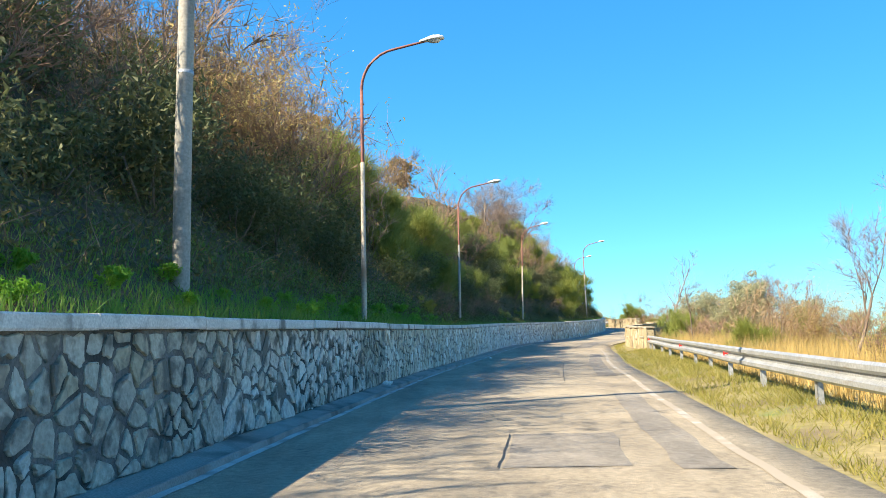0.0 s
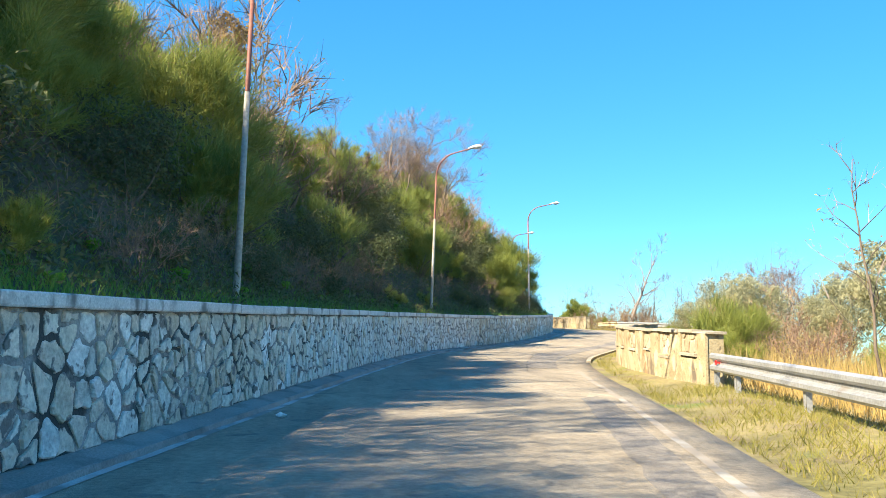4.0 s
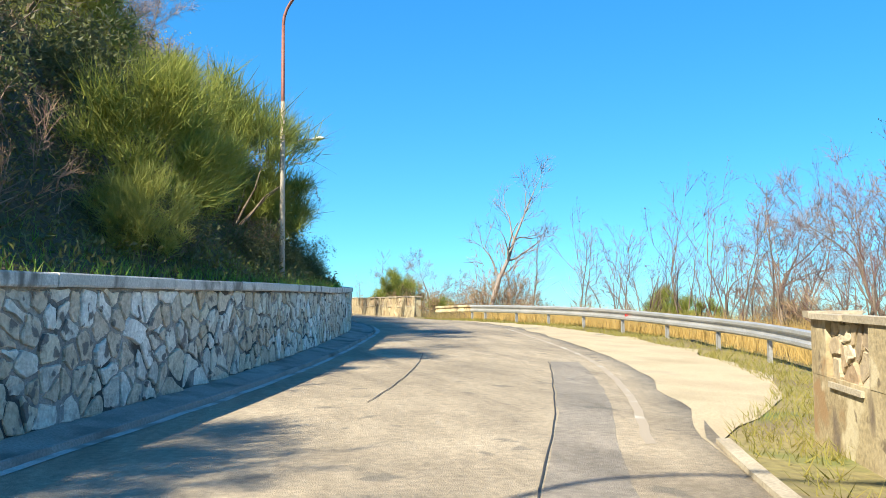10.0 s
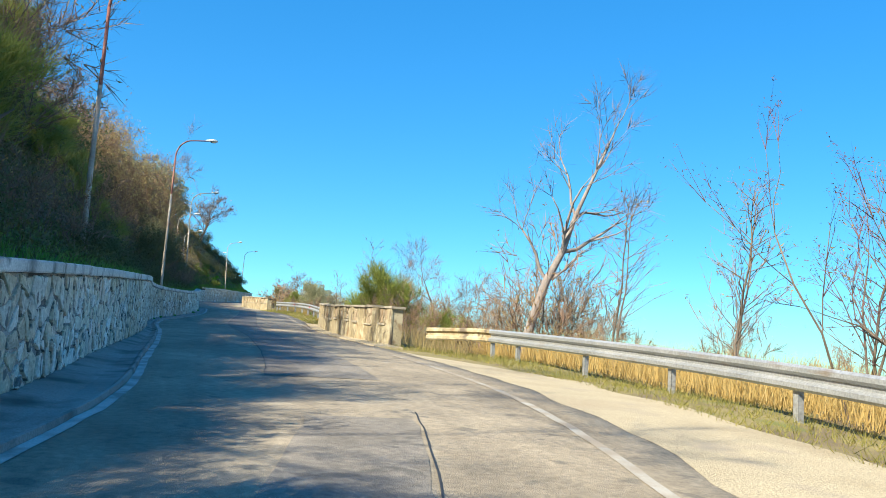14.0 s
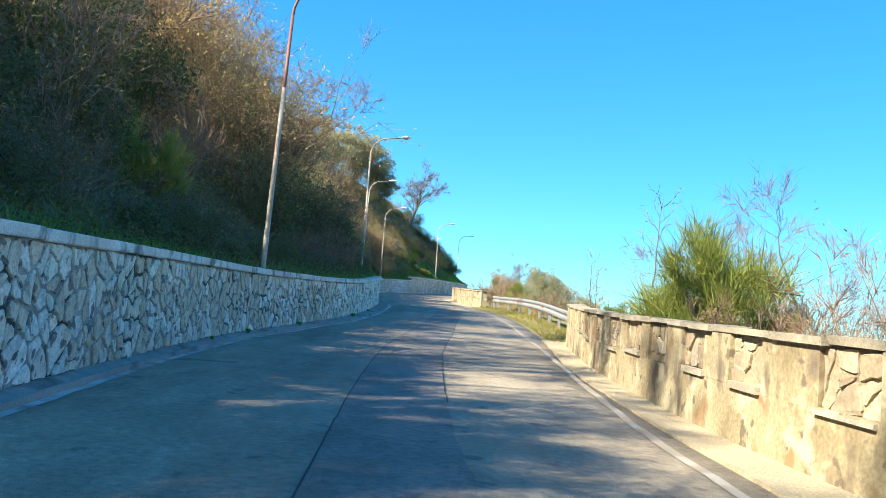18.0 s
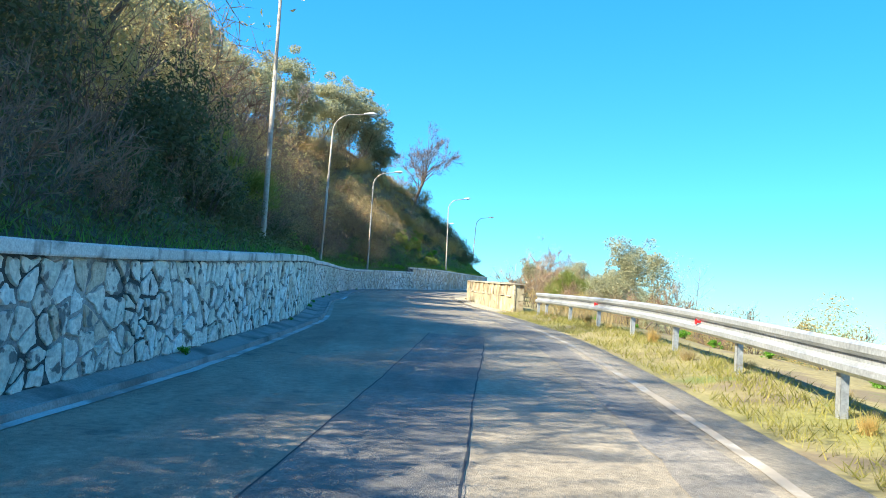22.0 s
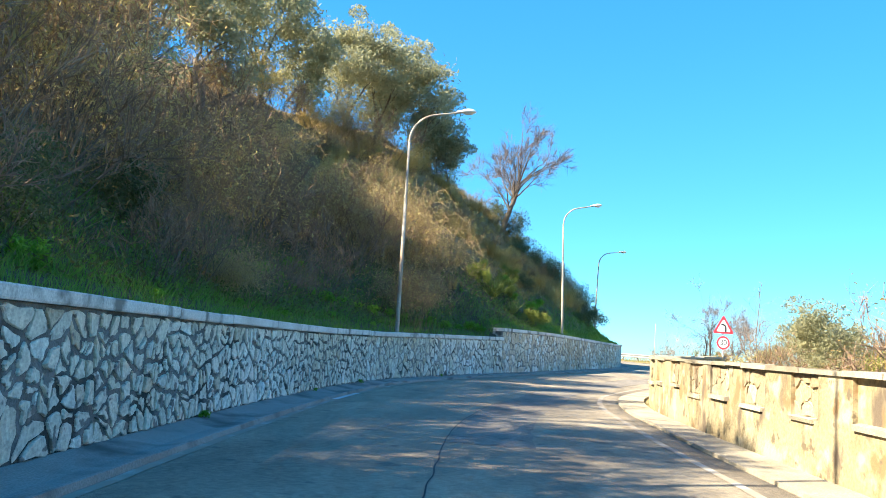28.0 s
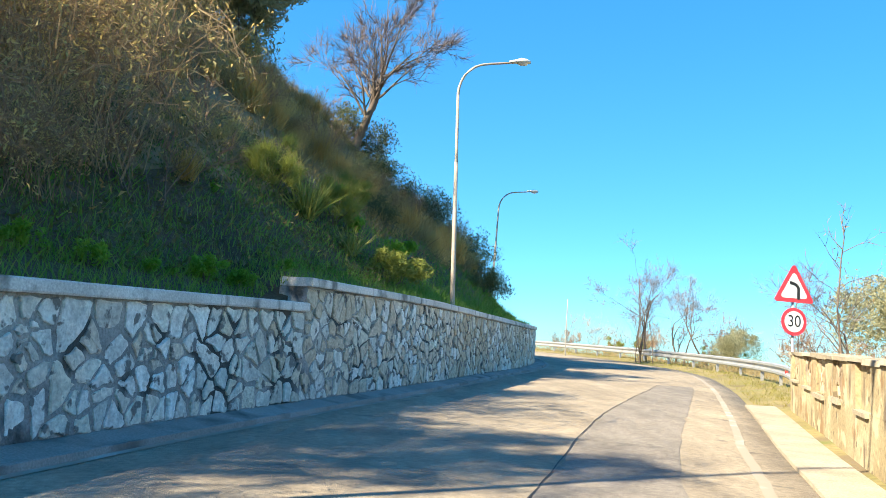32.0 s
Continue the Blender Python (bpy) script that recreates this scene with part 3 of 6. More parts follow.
for i in range(len(ry) - 1):
    for j in range(6):
        gut_f.append((i * 7 + j, i * 7 + j + 1, i * 7 + j + 8, i * 7 + j + 7))
tagged(new("gutter", mesh("gutter", gut_v, gut_f, CONCRETE, False)), "shallow grey concrete gutter along the wall foot", "gutter", kind="structure")

def knots(*pts):
    fn = spline(pts)
    return lambda y: float(fn(y))


CRACK_A = knots((47, -2.0), (52, -2.05), (55, -2.15), (57, -2.4), (59.7, -2.45), (63, -2.0), (67, -1.8), (71, -1.9), (75, -1.75))
CRACK_B = knots((164, -3.7), (167.6, -3.65), (171.7, -3.55), (176.5, -3.05), (180, -2.5), (184, -2.45), (189, -2.55), (195, -2.7), (206, -2.1))
EDGE_B = knots((164, -2.5), (168, -2.5), (172, -2.4), (175, -2.1), (179, -1.45), (185, -1.25), (190, -1.35), (194, -1.35), (206, -1.1))
LONG_L = knots((92, -4.2), (100, -3.95), (106, -3.6), (110, -3.6), (115, -3.75), (119, -3.9), (125, -4.05), (135, -3.75), (142, -3.3))
LONG_R = knots((92, -2.5), (100, -2.45), (106, -2.4), (110, -2.45), (116, -2.55), (121, -2.7), (134, -2.7), (142, -2.2))
at_off = lambda v: (lambda y: v)
for y0, y1, a, b in ((7.7, 10.1, at_off(-2.85), at_off(-1.7)), (7.5, 16, at_off(-1.3), at_off(-0.85)), (22, 40, at_off(-1.3), at_off(-0.8)), (49, 75, lambda y: CRACK_A(y) + 0.03, at_off(-1.12)),
                     (83.5, 88.5, at_off(-3.6), at_off(-2.5)), (92.5, 141.8, LONG_L, LONG_R), (129, 149, at_off(-1.35), at_off(-0.75)),
                     (148, 151, at_off(-3.4), at_off(-1.9)), (153, 163, at_off(-1.3), at_off(-0.85)), (170, 205, lambda y: CRACK_B(y) + 0.03, EDGE_B)):
    tagged(new("asphalt_patch", mesh("asphalt_patch", *decal(y0, y1, a, b, 0.005, 4, 0.5, 0.06), PATCH)),
           "darker rough asphalt patch laid into the old road", "road patch", "asphalt patches", "structure")
for y0, y1, fa in ((47.5, 75, CRACK_A), (93, 142, LONG_L), (112, 140, LONG_R), (166, 205, CRACK_B), (7.7, 10.1, at_off(-2.9)), (84, 89, at_off(-2.45)), (70, 77, at_off(-4.3)), (20, 30, at_off(-2.2))):
    tagged(new("road_crack", mesh("road_crack", *decal(y0, y1, lambda y, fa=fa: fa(y) - 0.008 - 0.006 * noise.noise((y * 2, 3, 0)), lambda y, fa=fa: fa(y) + 0.008, 0.009, 2, 0.25, 0.025), SEAL)),
           "dark irregular sealed crack in the asphalt", "road crack", "road cracks", "structure")

RAIL_B = spline([(66, 17.2), (67.5, 18.0), (70.5, 20.9), (74.5, 23.2), (78, 24.6), (82, 25.5), (88, 26.3), (93, 26.6), (98, 26.6), (103.5, 26.2), (110, 26)])
lv, lf = [], []
for y in np.arange(65.5, 104, 0.6):
    a = float(EDGE(y)) - 0.15 + 0.2 * noise.noise((y * 0.6, 0, 0))
    b = max(a + 0.1, float(RAIL_B(y)) - 1.3 + 0.5 * noise.noise((y * 0.5, 5, 0)))
    f = min(1, max(0, (104 - y) / 8)) * min(1, max(0, (y - 65.5) / 3))
    b = a + (b - a) * f
    for t in np.linspace(0, 1, 7):
        x = a + (b - a) * t
        lv.append((x, y, float(LEVEL(y)) - 0.022 if t < 0.1 else max(float(LEVEL(y)) - 0.03 - 0.05 * t, right_ground(y, max(0, x - float(EDGE(y))))) + 0.012 + 0.02 * noise.noise((x, y, 0)) * t))
for i in range(len(lv) // 7 - 1):
    for j in range(6):
        lf.append((i * 7 + j, i * 7 + j + 1, i * 7 + j + 8, i * 7 + j + 7))
tagged(new("gravel_layby", mesh("gravel_layby", lv, lf, DIRT, True)), "pale sandy gravel lay-by beside the asphalt", "gravel", kind="structure")

# Concrete kerb strips along the parapet walls.
for y0, y1, wide in ((53, 67, 0.15), (160, 199, 0.66)):
    v, f = ribbon(y0, y1, lambda y: -0.10, lambda y, wide=wide: -0.10 + wide, 0.016, 0.10)
    tagged(new("kerb", mesh("kerb", v, f, SLAB)), "low pale concrete kerb at the road edge", "kerb", "kerbs", "structure")

v, f = ribbon(104.5, 128, lambda y: -0.06 + 0.05 * noise.noise((y * 0.9, 0, 2)), lambda y: 0.75, 0.006, 0.1)
tagged(new("dirt_strip", mesh("dirt_strip", v, f, DIRT)), "strip of sandy dirt at the parapet's foot", "dirt", kind="structure")

# ---- retaining wall: bodies ----
SECTIONS = [-24, -2, 20, 42, 64, 86, 108, 130, 152, 182, STEP, 214, 240, 266]
wall_objects = []
for i, (y0, y1) in enumerate(zip(SECTIONS[:-1], SECTIONS[1:])):
    w = thing("wall_retaining_%d" % (i + 1), "retaining wall of pale rubble stones in dark mortar with concrete coping", "wall", kind="structure")
    ys = np.linspace(y0, y1, int((y1 - y0) / 1.0) + 1)
    v, f = [], []
    for y in ys:
        o, a, h = wall_at(y), across(y), high(min(y, STEP - 0.01) if i < 10 else max(y, STEP + 0.01)) - 0.13
        for off, z in ((0, -0.25), (0, h), (-0.45, h), (-0.45, -0.25)):
            v.append((o[0] + a[0] * off, o[1] + a[1] * off, o[2] + z))
    for s in range(len(ys) - 1):
        for j in range(3):
            f.append((s * 4 + j, s * 4 + j + 1, s * 4 + j + 5, s * 4 + j + 4))
    e = (len(ys) - 1) * 4
    f += [(3, 2, 1, 0), (e, e + 1, e + 2, e + 3)]
    part("mortar_core", mesh("mortar_core", v, f, PALE_MORTAR if 1 < i < 8 or i > 8 else MORTAR), w)
    wall_objects.append(w)

# ---- parapet walls on the valley side ----
PARAPETS = [
    spline([(42.4, 10.05), (46, 10.2), (52.4, 11.15), (55, 11.9), (59.4, 13.5), (61.5, 14.4), (64, 15.7), (67.2, 17.25)]),
    spline([(106.4, 24.1), (110.3, 23.72), (112.4, 23.68), (115.5, 23.75), (120, 23.95), (126.6, 24.5)]),
    spline([(160.4, 24.1), (164, 23.6), (168, 23.2), (174, 22.75), (178.8, 22.6), (182.2, 22.85), (186, 23.75), (189.4, 24.85), (194, 26.5), (198.4, 28.05)]),
]
SPANS = [(42.4, 67.2), (106.4, 126.6), (160.4, 198.4)]


def block_on(fn, y0, y1, d0, d1, z0, z1, n=2, jitter=0.0):
    """A block that follows a wall line: d to the valley side of its road face, z over the road."""
    sec = []
    for y in np.linspace(y0, y1, n):
        sec.append(((float(fn(y)), y, float(LEVEL(y))), across(y, fn)))
    j = lambda: jitter * rng.uniform(-1, 1)
    q = [(d0 + j(), z0 + j()), (d0 + j(), z1 + j()), (d1 + j(), z1 + j()), (d1 + j(), z0 + j())]
    v, f = strip(sec, q)
    return v, f


parapet_objects, parapet_bays = [], []
for fn, (y0, y1) in zip(PARAPETS, SPANS):
    w = thing("parapet_wall", "weathered ochre rendered parapet wall with recessed rubble bays", "wall", "parapet walls")
    parapet_objects.append(w)
    nb = int(round((y1 - y0) / 1.75))
    part("wall_core", mesh("wall_core", *block_on(fn, y0 + 0.02, y1 - 0.02, 0.055, 0.40, -0.3, 1.14, 3 * nb), PLASTER), w)
    part("plinth", mesh("plinth", *block_on(fn, y0, y1, 0.0, 0.06, -0.3, 0.60, 3 * nb), PLASTER), w)
    step = (y1 - y0) / nb
    bays = []
    edge = y0
    for i in range(nb):
        c = y0 + (i + 0.5) * step + rng.uniform(-0.14, 0.14)
        half = rng.uniform(0.38, 0.56)
        part("pier", mesh("pier", *block_on(fn, edge, c - half, rng.uniform(-0.006, 0.003), 0.06, 0.595, 1.14, 3, 0.004), PLASTER), w)
        edge = c + half
        low = rng.uniform(0.56, 0.70)
        bays.append((c - half, c + half, low))
        if rng.uniform() < 0.85:
            a, b = c - half - rng.uniform(-0.15, 0.08), c + half + rng.uniform(-0.15, 0.08)
            part("sill", mesh("sill", *block_on(fn, a, b, -0.035 + rng.uniform(-0.02, 0.015), 0.058, low - 0.055, low - rng.uniform(-0.01, 0.01), 4, 0.014), SLAB), w, "projecting pale stone sill")
    part("pier", mesh("pier", *block_on(fn, edge, y1, -0.003, 0.06, 0.595, 1.14, 3, 0.004), PLASTER), w)
    parapet_bays.append(bays)
    y = y0 - 0.05
    while y < y1 + 0.02:
        ln = rng.uniform(0.7, 1.15)
        part("coping_slab", mesh("coping_slab", *block_on(fn, y, min(y + ln, y1 + 0.06), -0.035 + rng.uniform(-0.025, 0.02), 0.45, 1.14, 1.195 + rng.uniform(-0.015, 0.02), 3, 0.014), SLAB), w)
        y += ln + 0.012

# ---- guardrails ----
BEAM = [(-0.045, 0.47), (-0.08, 0.51), (-0.08, 0.575), (-0.005, 0.625), (-0.005, 0.685), (-0.08, 0.735), (-0.08, 0.80), (-0.045, 0.84), (-0.04, 0.835), (-0.073, 0.795), (-0.073, 0.74), (0.002, 0.69), (0.002, 0.62), (-0.073, 0.57), (-0.073, 0.515), (-0.04, 0.475)]


def guardrail(fn, ends, ground, spacing=3.6, reds=(), tail=False, lift=0.0):
    rail = thing("guardrail", "galvanised steel guardrail with W-shaped beam on posts", "guardrail", "guardrails")
    y0, y1 = ends
    ys = [y0]
    while ys[-1] < y1:
        s = (float(fn(ys[-1] + 0.5)) - float(fn(ys[-1] - 0.5)))
        ys.append(ys[-1] + spacing / math.hypot(1, s))
    ys[-1] = y1
    for a, b in zip(ys[:-1], ys[1:]):
        st = [((float(fn(y)), y, ground(y) + lift), across(y, fn)) for y in np.linspace(a - 0.04, b + 0.04, 6)]
        part("beam", mesh("beam", *strip(st, BEAM), ZINC), rail)
    for y in ys:
        o, a = (float(fn(y)), y, ground(y)), across(y, fn)
        s = Shape()
        for lo, hi in (((0.0, -0.06, -0.5), (0.012, 0.06, 0.80)), ((0.0, -0.06, -0.5), (0.09, -0.05, 0.80)), ((0.0, 0.05, -0.5), (0.09, 0.06, 0.80)), ((-0.01, -0.05, 0.62), (0.005, 0.05, 0.69))):
            s.box(lo, hi)
        m = Matrix(((a[0], -a[1], 0, o[0] + 0.01 * a[0]), (a[1], a[0], 0, o[1] + 0.01 * a[1]), (0, 0, 1, o[2] + lift), (0, 0, 0, 1)))
        part("post", s.mesh("post", ZINC), rail, matrix=m)
    for y in reds:
        o, a = (float(fn(y)), y, ground(y)), across(y, fn)
        s = Shape()
        s.tube([(-0.093, 0, 0.655), (-0.075, 0, 0.655)], [0.05, 0.05], 12)
        s.tube([(-0.075, 0, 0.655), (-0.004, 0, 0.655)], [0.02, 0.02], 8)
        m = Matrix(((a[0], -a[1], 0, o[0]), (a[1], a[0], 0, o[1]), (0, 0, 1, o[2] + lift), (0, 0, 0, 1)))
        part("reflector", s.mesh("reflector", RED), rail, "round red reflector", m)
    if tail:
        st = []
        for i, t in enumerate(np.linspace(0, 1, 7)):
            y = y1 + 0.03 + 2.3 * t
            st.append(((float(fn(y)) - 1.15 * t * t, y, ground(y) + lift - 0.10 * t * t), across(y, lambda u: fn(u) - 1.15 * ((u - y1) / 2.3) ** 2)))
        part("end_piece", mesh("end_piece", *strip(st, BEAM), PLASTER), rail, "bent rusty ochre end piece")
    return rail


RAIL_A = spline([(-30, 1.6), (0, 4.05), (10.8, 5.15), (17, 6.05), (27.7, 7.95), (33, 8.75), (38.5, 9.65), (42.2, 10.15), (46, 10.4)])
RAIL_C = spline([(124, 24.4), (127, 24.95), (131, 25.25), (134, 25.4), (137.4, 25.55), (141, 25.6), (146, 25.55), (150, 25.35), (157, 24.75), (160, 24.5)])
RAIL_D = spline([(197, 27.8), (198.6, 28.4), (203, 30.3), (208, 32.2), (214, 33.6), (221, 34.3), (229, 34.0), (238, 32.6), (250, 29.5), (262, 25.5)])


def rail_ground(fn):
    return lambda y: float(LEVEL(y)) - 0.05 - 0.02 * max(0.0, float(fn(y)) - float(EDGE(y)))


guardrail(RAIL_A, (-27, 42.2), rail_ground(RAIL_A), reds=(9.4, 19.5, 29.5, 41.8))
guardrail(RAIL_B, (67.4, 102.8), rail_ground(RAIL_B), reds=(86.2,), tail=True)
guardrail(RAIL_C, (127.0, 157.2), rail_ground(RAIL_C), reds=(139.6, 148.5), lift=0.12)
guardrail(RAIL_D, (198.6, 260), rail_ground(RAIL_D), reds=(206,))

# ---- street lamps, pole, sign ----
def lamp_parts(lamp, upper, h=5.55, reach=1.62):
    s = Shape()
    s.tube([(0, 0, -0.9), (0, 0, 1.2), (0, 0, 3.7)], [0.066, 0.06, 0.05], 12)
    part("post", s.mesh("post", POLE, True), lamp)
    s = Shape()
    s.tube([(0, 0, 3.68), (0, 0, 3.72), (0, 0, h)], [0.047, 0.045, 0.038], 12)
    part("upper_post", s.mesh("upper_post", upper, True), lamp)
    s = Shape()
    pts, rad = [], []
    for i in range(11):
        t = i / 10
        if t < 0.65:
            w = t / 0.65 * math.pi / 2 * 0.86
            pts.append((0.95 * (1 - math.cos(w)), 0, h + 0.98 * math.sin(w)))
        else:
            u = (t - 0.65) / 0.35
            e = math.pi / 2 * 0.86
            pts.append((0.95 * (1 - math.cos(e)) + u * (reach - 0.95 * (1 - math.cos(e))), 0, h + 0.98 * math.sin(e) + u * 0.17))
        rad.append(0.038 - 0.010 * t)
    s.tube(pts, rad, 10)
    part("arm", s.mesh("arm", upper, True), lamp)
    x, z = pts[-1][0], pts[-1][2]
    s = Shape()
    prof = [(-0.16, 0.035), (-0.05, 0.06), (0.05, 0.10), (0.18, 0.135), (0.34, 0.12), (0.44, 0.07), (0.47, 0.02)]
    for i, (dx, r) in enumerate(prof):
        for k in range(10):
            w = 2 * math.pi * k / 10
            s.v.append((x + dx, r * math.cos(w), z + 0.02 + dx * 0.08 + max(-0.025, r * 0.8 * math.sin(w))))
    for i in range(len(prof) - 1):
        for k in range(10):
            s.f.append((i * 10 + k, i * 10 + (k + 1) % 10, i * 10 + 10 + (k + 1) % 10, i * 10 + 10 + k))
    s.f += [tuple(range(10))[::-1], tuple(60 + k for k in range(10))]
    head = part("lamp_head", s.mesh("lamp_head", HEADCAP, True), lamp, "pale grey lamp housing")
    s = Shape()
    for dz, sc in ((-0.01, 1.0), (-0.06, 0.75), (-0.075, 0.3)):
        for k in range(10):
            w = 2 * math.pi * k / 10
            s.v.append((x + 0.22 + 0.17 * sc * math.cos(w), 0.10 * sc * math.sin(w), z + 0.02 + dz))
    for i in range(2):
        for k in range(10):
            s.f.append((i * 10 + k, i * 10 + (k + 1) % 10, i * 10 + 10 + (k + 1) % 10, i * 10 + 10 + k))
    s.f.append(tuple(20 + k for k in range(10)))
    part("lens", s.mesh("lens", LENS, True), head, "clouded lamp lens")


lamps = {}
HEAD_UP, HEAD_OUT = 5.55 + 0.98 * math.sin(math.pi * 0.43) + 0.2, 1.79
for x, y, z, bx, by in ((-0.15, 20.0, 8.98, -1.91, 20.2), (2.56, 39.9, 9.52, 0.74, 40.2), (7.32, 60.0, 10.55, 5.66, 61.0), (15.04, 79.35, 11.65, 13.42, 79.7), (17.45, 100.2, 12.64, 15.65, 100.2), (18.05, 123.2, 13.68, 16.36, 122.4),
                        (18.5, 145.1, 14.5, 16.93, 144.5), (17.04, 165.2, 15.45, 15.3, 164.5), (17.28, 185.3, 16.0, 15.6, 184.9), (22.67, 203.2, 16.88, 21.16, 202.8), (26.03, 223.1, 17.75, 24.1, 222.6), (21.5, 247, 19.2, 19.7, 247.2)):
    turn = math.degrees(math.atan2(y - by, x - bx))
    lean = math.degrees((math.hypot(x - bx, y - by) - HEAD_OUT) / HEAD_UP)
    m = pose(bx, by, z - HEAD_UP, 0, 0, turn) @ pose(0, 0, 0, 0, lean, 0)
    red = y < 130
    if red not in lamps:
        lamps[red] = thing("street_lamp", "tall curved-arm street lamp, white post rusty red above" if red else "tall curved-arm street lamp of pale grey painted steel", "street lamp", "street lamps")
        lamp_parts(lamps[red], RUSTPOLE if red else POLE)
        lamps[red].matrix_basis = m
    else:
        copy_thing(lamps[red], m)

b = hill(11.6, 1.35)
pole = thing("utility_pole", "thick weathered grey utility pole standing in ivy", "pole", at=b)
s = Shape()
s.tube([(0, 0, -0.5), (0, 0, 2.0), (0.02, 0, 5.0), (0.05, 0, 9.0)], [0.125, 0.12, 0.11, 0.095], 14)
part("shaft", s.mesh("shaft", CREOSOTE, True), pole)
for z in (3.1, 5.4):
    s = Shape()
    s.tube([(0.012, 0, z), (0.012, 0, z + 0.05)], [0.12, 0.12], 14)
    part("band", s.mesh("band", ZINC, True), pole, "thin metal band")

SX, SY = 28.25, 198.75
sz = right_ground(SY, SX - float(EDGE(SY)))
sign = thing("road_sign", "road sign with bend warning triangle above round 30 plate", "road sign", at=(SX, SY, sz))
sign.rotation_euler = (0, 0, radians(9))
s = Shape()
s.tube([(0, 0, -0.4), (0, 0, 3.0)], [0.03, 0.03], 10)
part("post", s.mesh("post", ZINC, True), sign)


def plate(pts, y0, y1, name, mat):
    v = [(x, y0, z) for x, z in pts] + [(x, y1, z) for x, z in pts]
    n = len(pts)
    return mesh(name, v, [tuple(range(n)), tuple(range(2 * n - 1, n - 1, -1))] + [(i, i + n, (i + 1) % n + n, (i + 1) % n) for i in range(n)], mat)


def tri_outline(r, c=2.54):
    pts = []
    for k in range(3):
        w = math.pi / 2 + k * 2 * math.pi / 3
        for q in (-0.5, 0, 0.5):
            pts.append((math.cos(w) * (r - 0.09) + 0.05 * math.cos(w + q * 1.9), c + math.sin(w) * (r - 0.09) + 0.05 * math.sin(w + q * 1.9)))
    return pts


def disc(r, c=1.84, n=32):
    return [(r * math.cos(2 * math.pi * k / n), c + r * math.sin(2 * math.pi * k / n)) for k in range(n)]


p = part("triangle_plate", plate(tri_outline(0.56), -0.050, -0.035, "triangle_plate", SIGN_RED), sign, "red-bordered warning triangle")
part("field", plate(tri_outline(0.385), -0.054, -0.050, "field", SIGN_WHITE), p, "white inner field")
av, af = [], []
for i in range(13):
    t = i / 12
    cx, cz = (0.10, 2.32 + 0.22 * t / 0.4) if t < 0.4 else (0.10 - 0.17 * (1 - math.cos((t - 0.4) / 0.6 * math.pi / 2)) * 1.25, 2.54 + 0.13 * math.sin((t - 0.4) / 0.6 * math.pi / 2))
    d = 0 if t < 0.4 else (t - 0.4) / 0.6 * math.pi / 2
    nx, nz = math.cos(d) * 0.035, math.sin(d) * 0.035
    av += [(cx - nx, -0.0575, cz - nz), (cx + nx, -0.0575, cz + nz)]
for i in range(12):
    af.append((2 * i, 2 * i + 1, 2 * i + 3, 2 * i + 2))
part("bend_symbol", mesh("bend_symbol", av, af, SIGN_BLACK), p, "black bend symbol")
q = part("round_plate", plate(disc(0.30), -0.050, -0.035, "round_plate", SIGN_RED), sign, "red-bordered round plate")
part("field", plate(disc(0.225), -0.054, -0.050, "field", SIGN_WHITE), q, "white inner field")
fc = bpy.data.curves.new("numerals", "FONT")
fc.body, fc.size, fc.align_x, fc.align_y, fc.extrude = "30", 0.31, "CENTER", "CENTER", 0.001
fo = new("numerals_source", fc)
fm = bpy.data.meshes.new_from_object(fo.evaluated_get(bpy.context.evaluated_depsgraph_get()))
bpy.data.objects.remove(fo)
fm.materials.clear()
fm.materials.append(SIGN_BLACK)
part("numerals", fm, q, "black numerals 30", pose(0, -0.0565, 1.84, 90, 0, 0) @ Matrix.Diagonal((1.05, 1.15, 1, 1)))

b = (30.1, 234.0, right_ground(234.0, 0.3))
pole2 = thing("marker_pole", "thin dark pole standing beyond the bend", "pole", at=b)
s = Shape()
s.tube([(0, 0, -2.0), (0, 0, 1.5), (0.03, 0, 3.6)], [0.04, 0.035, 0.025], 8)
part("shaft", s.mesh("shaft", CREOSOTE, True), pole2)
for x, y, r, label in ((-1.34, 19.6, 0.10, "crumpled white paper litter lying in the gutter"), (1.95, 36.6, 0.05, "small white scrap of litter on the road")):
    s = Shape()
    for i in range(5):
        for k in range(7):
            w, e = 2 * math.pi * k / 7, -math.pi / 2 + math.pi * (i + 0.5) / 5
            q = r * rng.uniform(0.6, 1.2)
            s.v.append((q * math.cos(w) * math.cos(e) * 1.4, q * math.sin(w) * math.cos(e), q * 0.7 * math.sin(e)))
    for i in range(4):
        for k in range(7):
            s.f.append((i * 7 + k, i * 7 + (k + 1) % 7, i * 7 + 7 + (k + 1) % 7, i * 7 + 7 + k))
    s.f += [tuple(range(7))[::-1], tuple(28 + k for k in range(7))]
    paper = new("litter", s.mesh("litter", SIGN_WHITE))
    paper.location = (x, y, float(LEVEL(y)) + r * 0.55)
    tagged(paper, label, "litter", "litter")

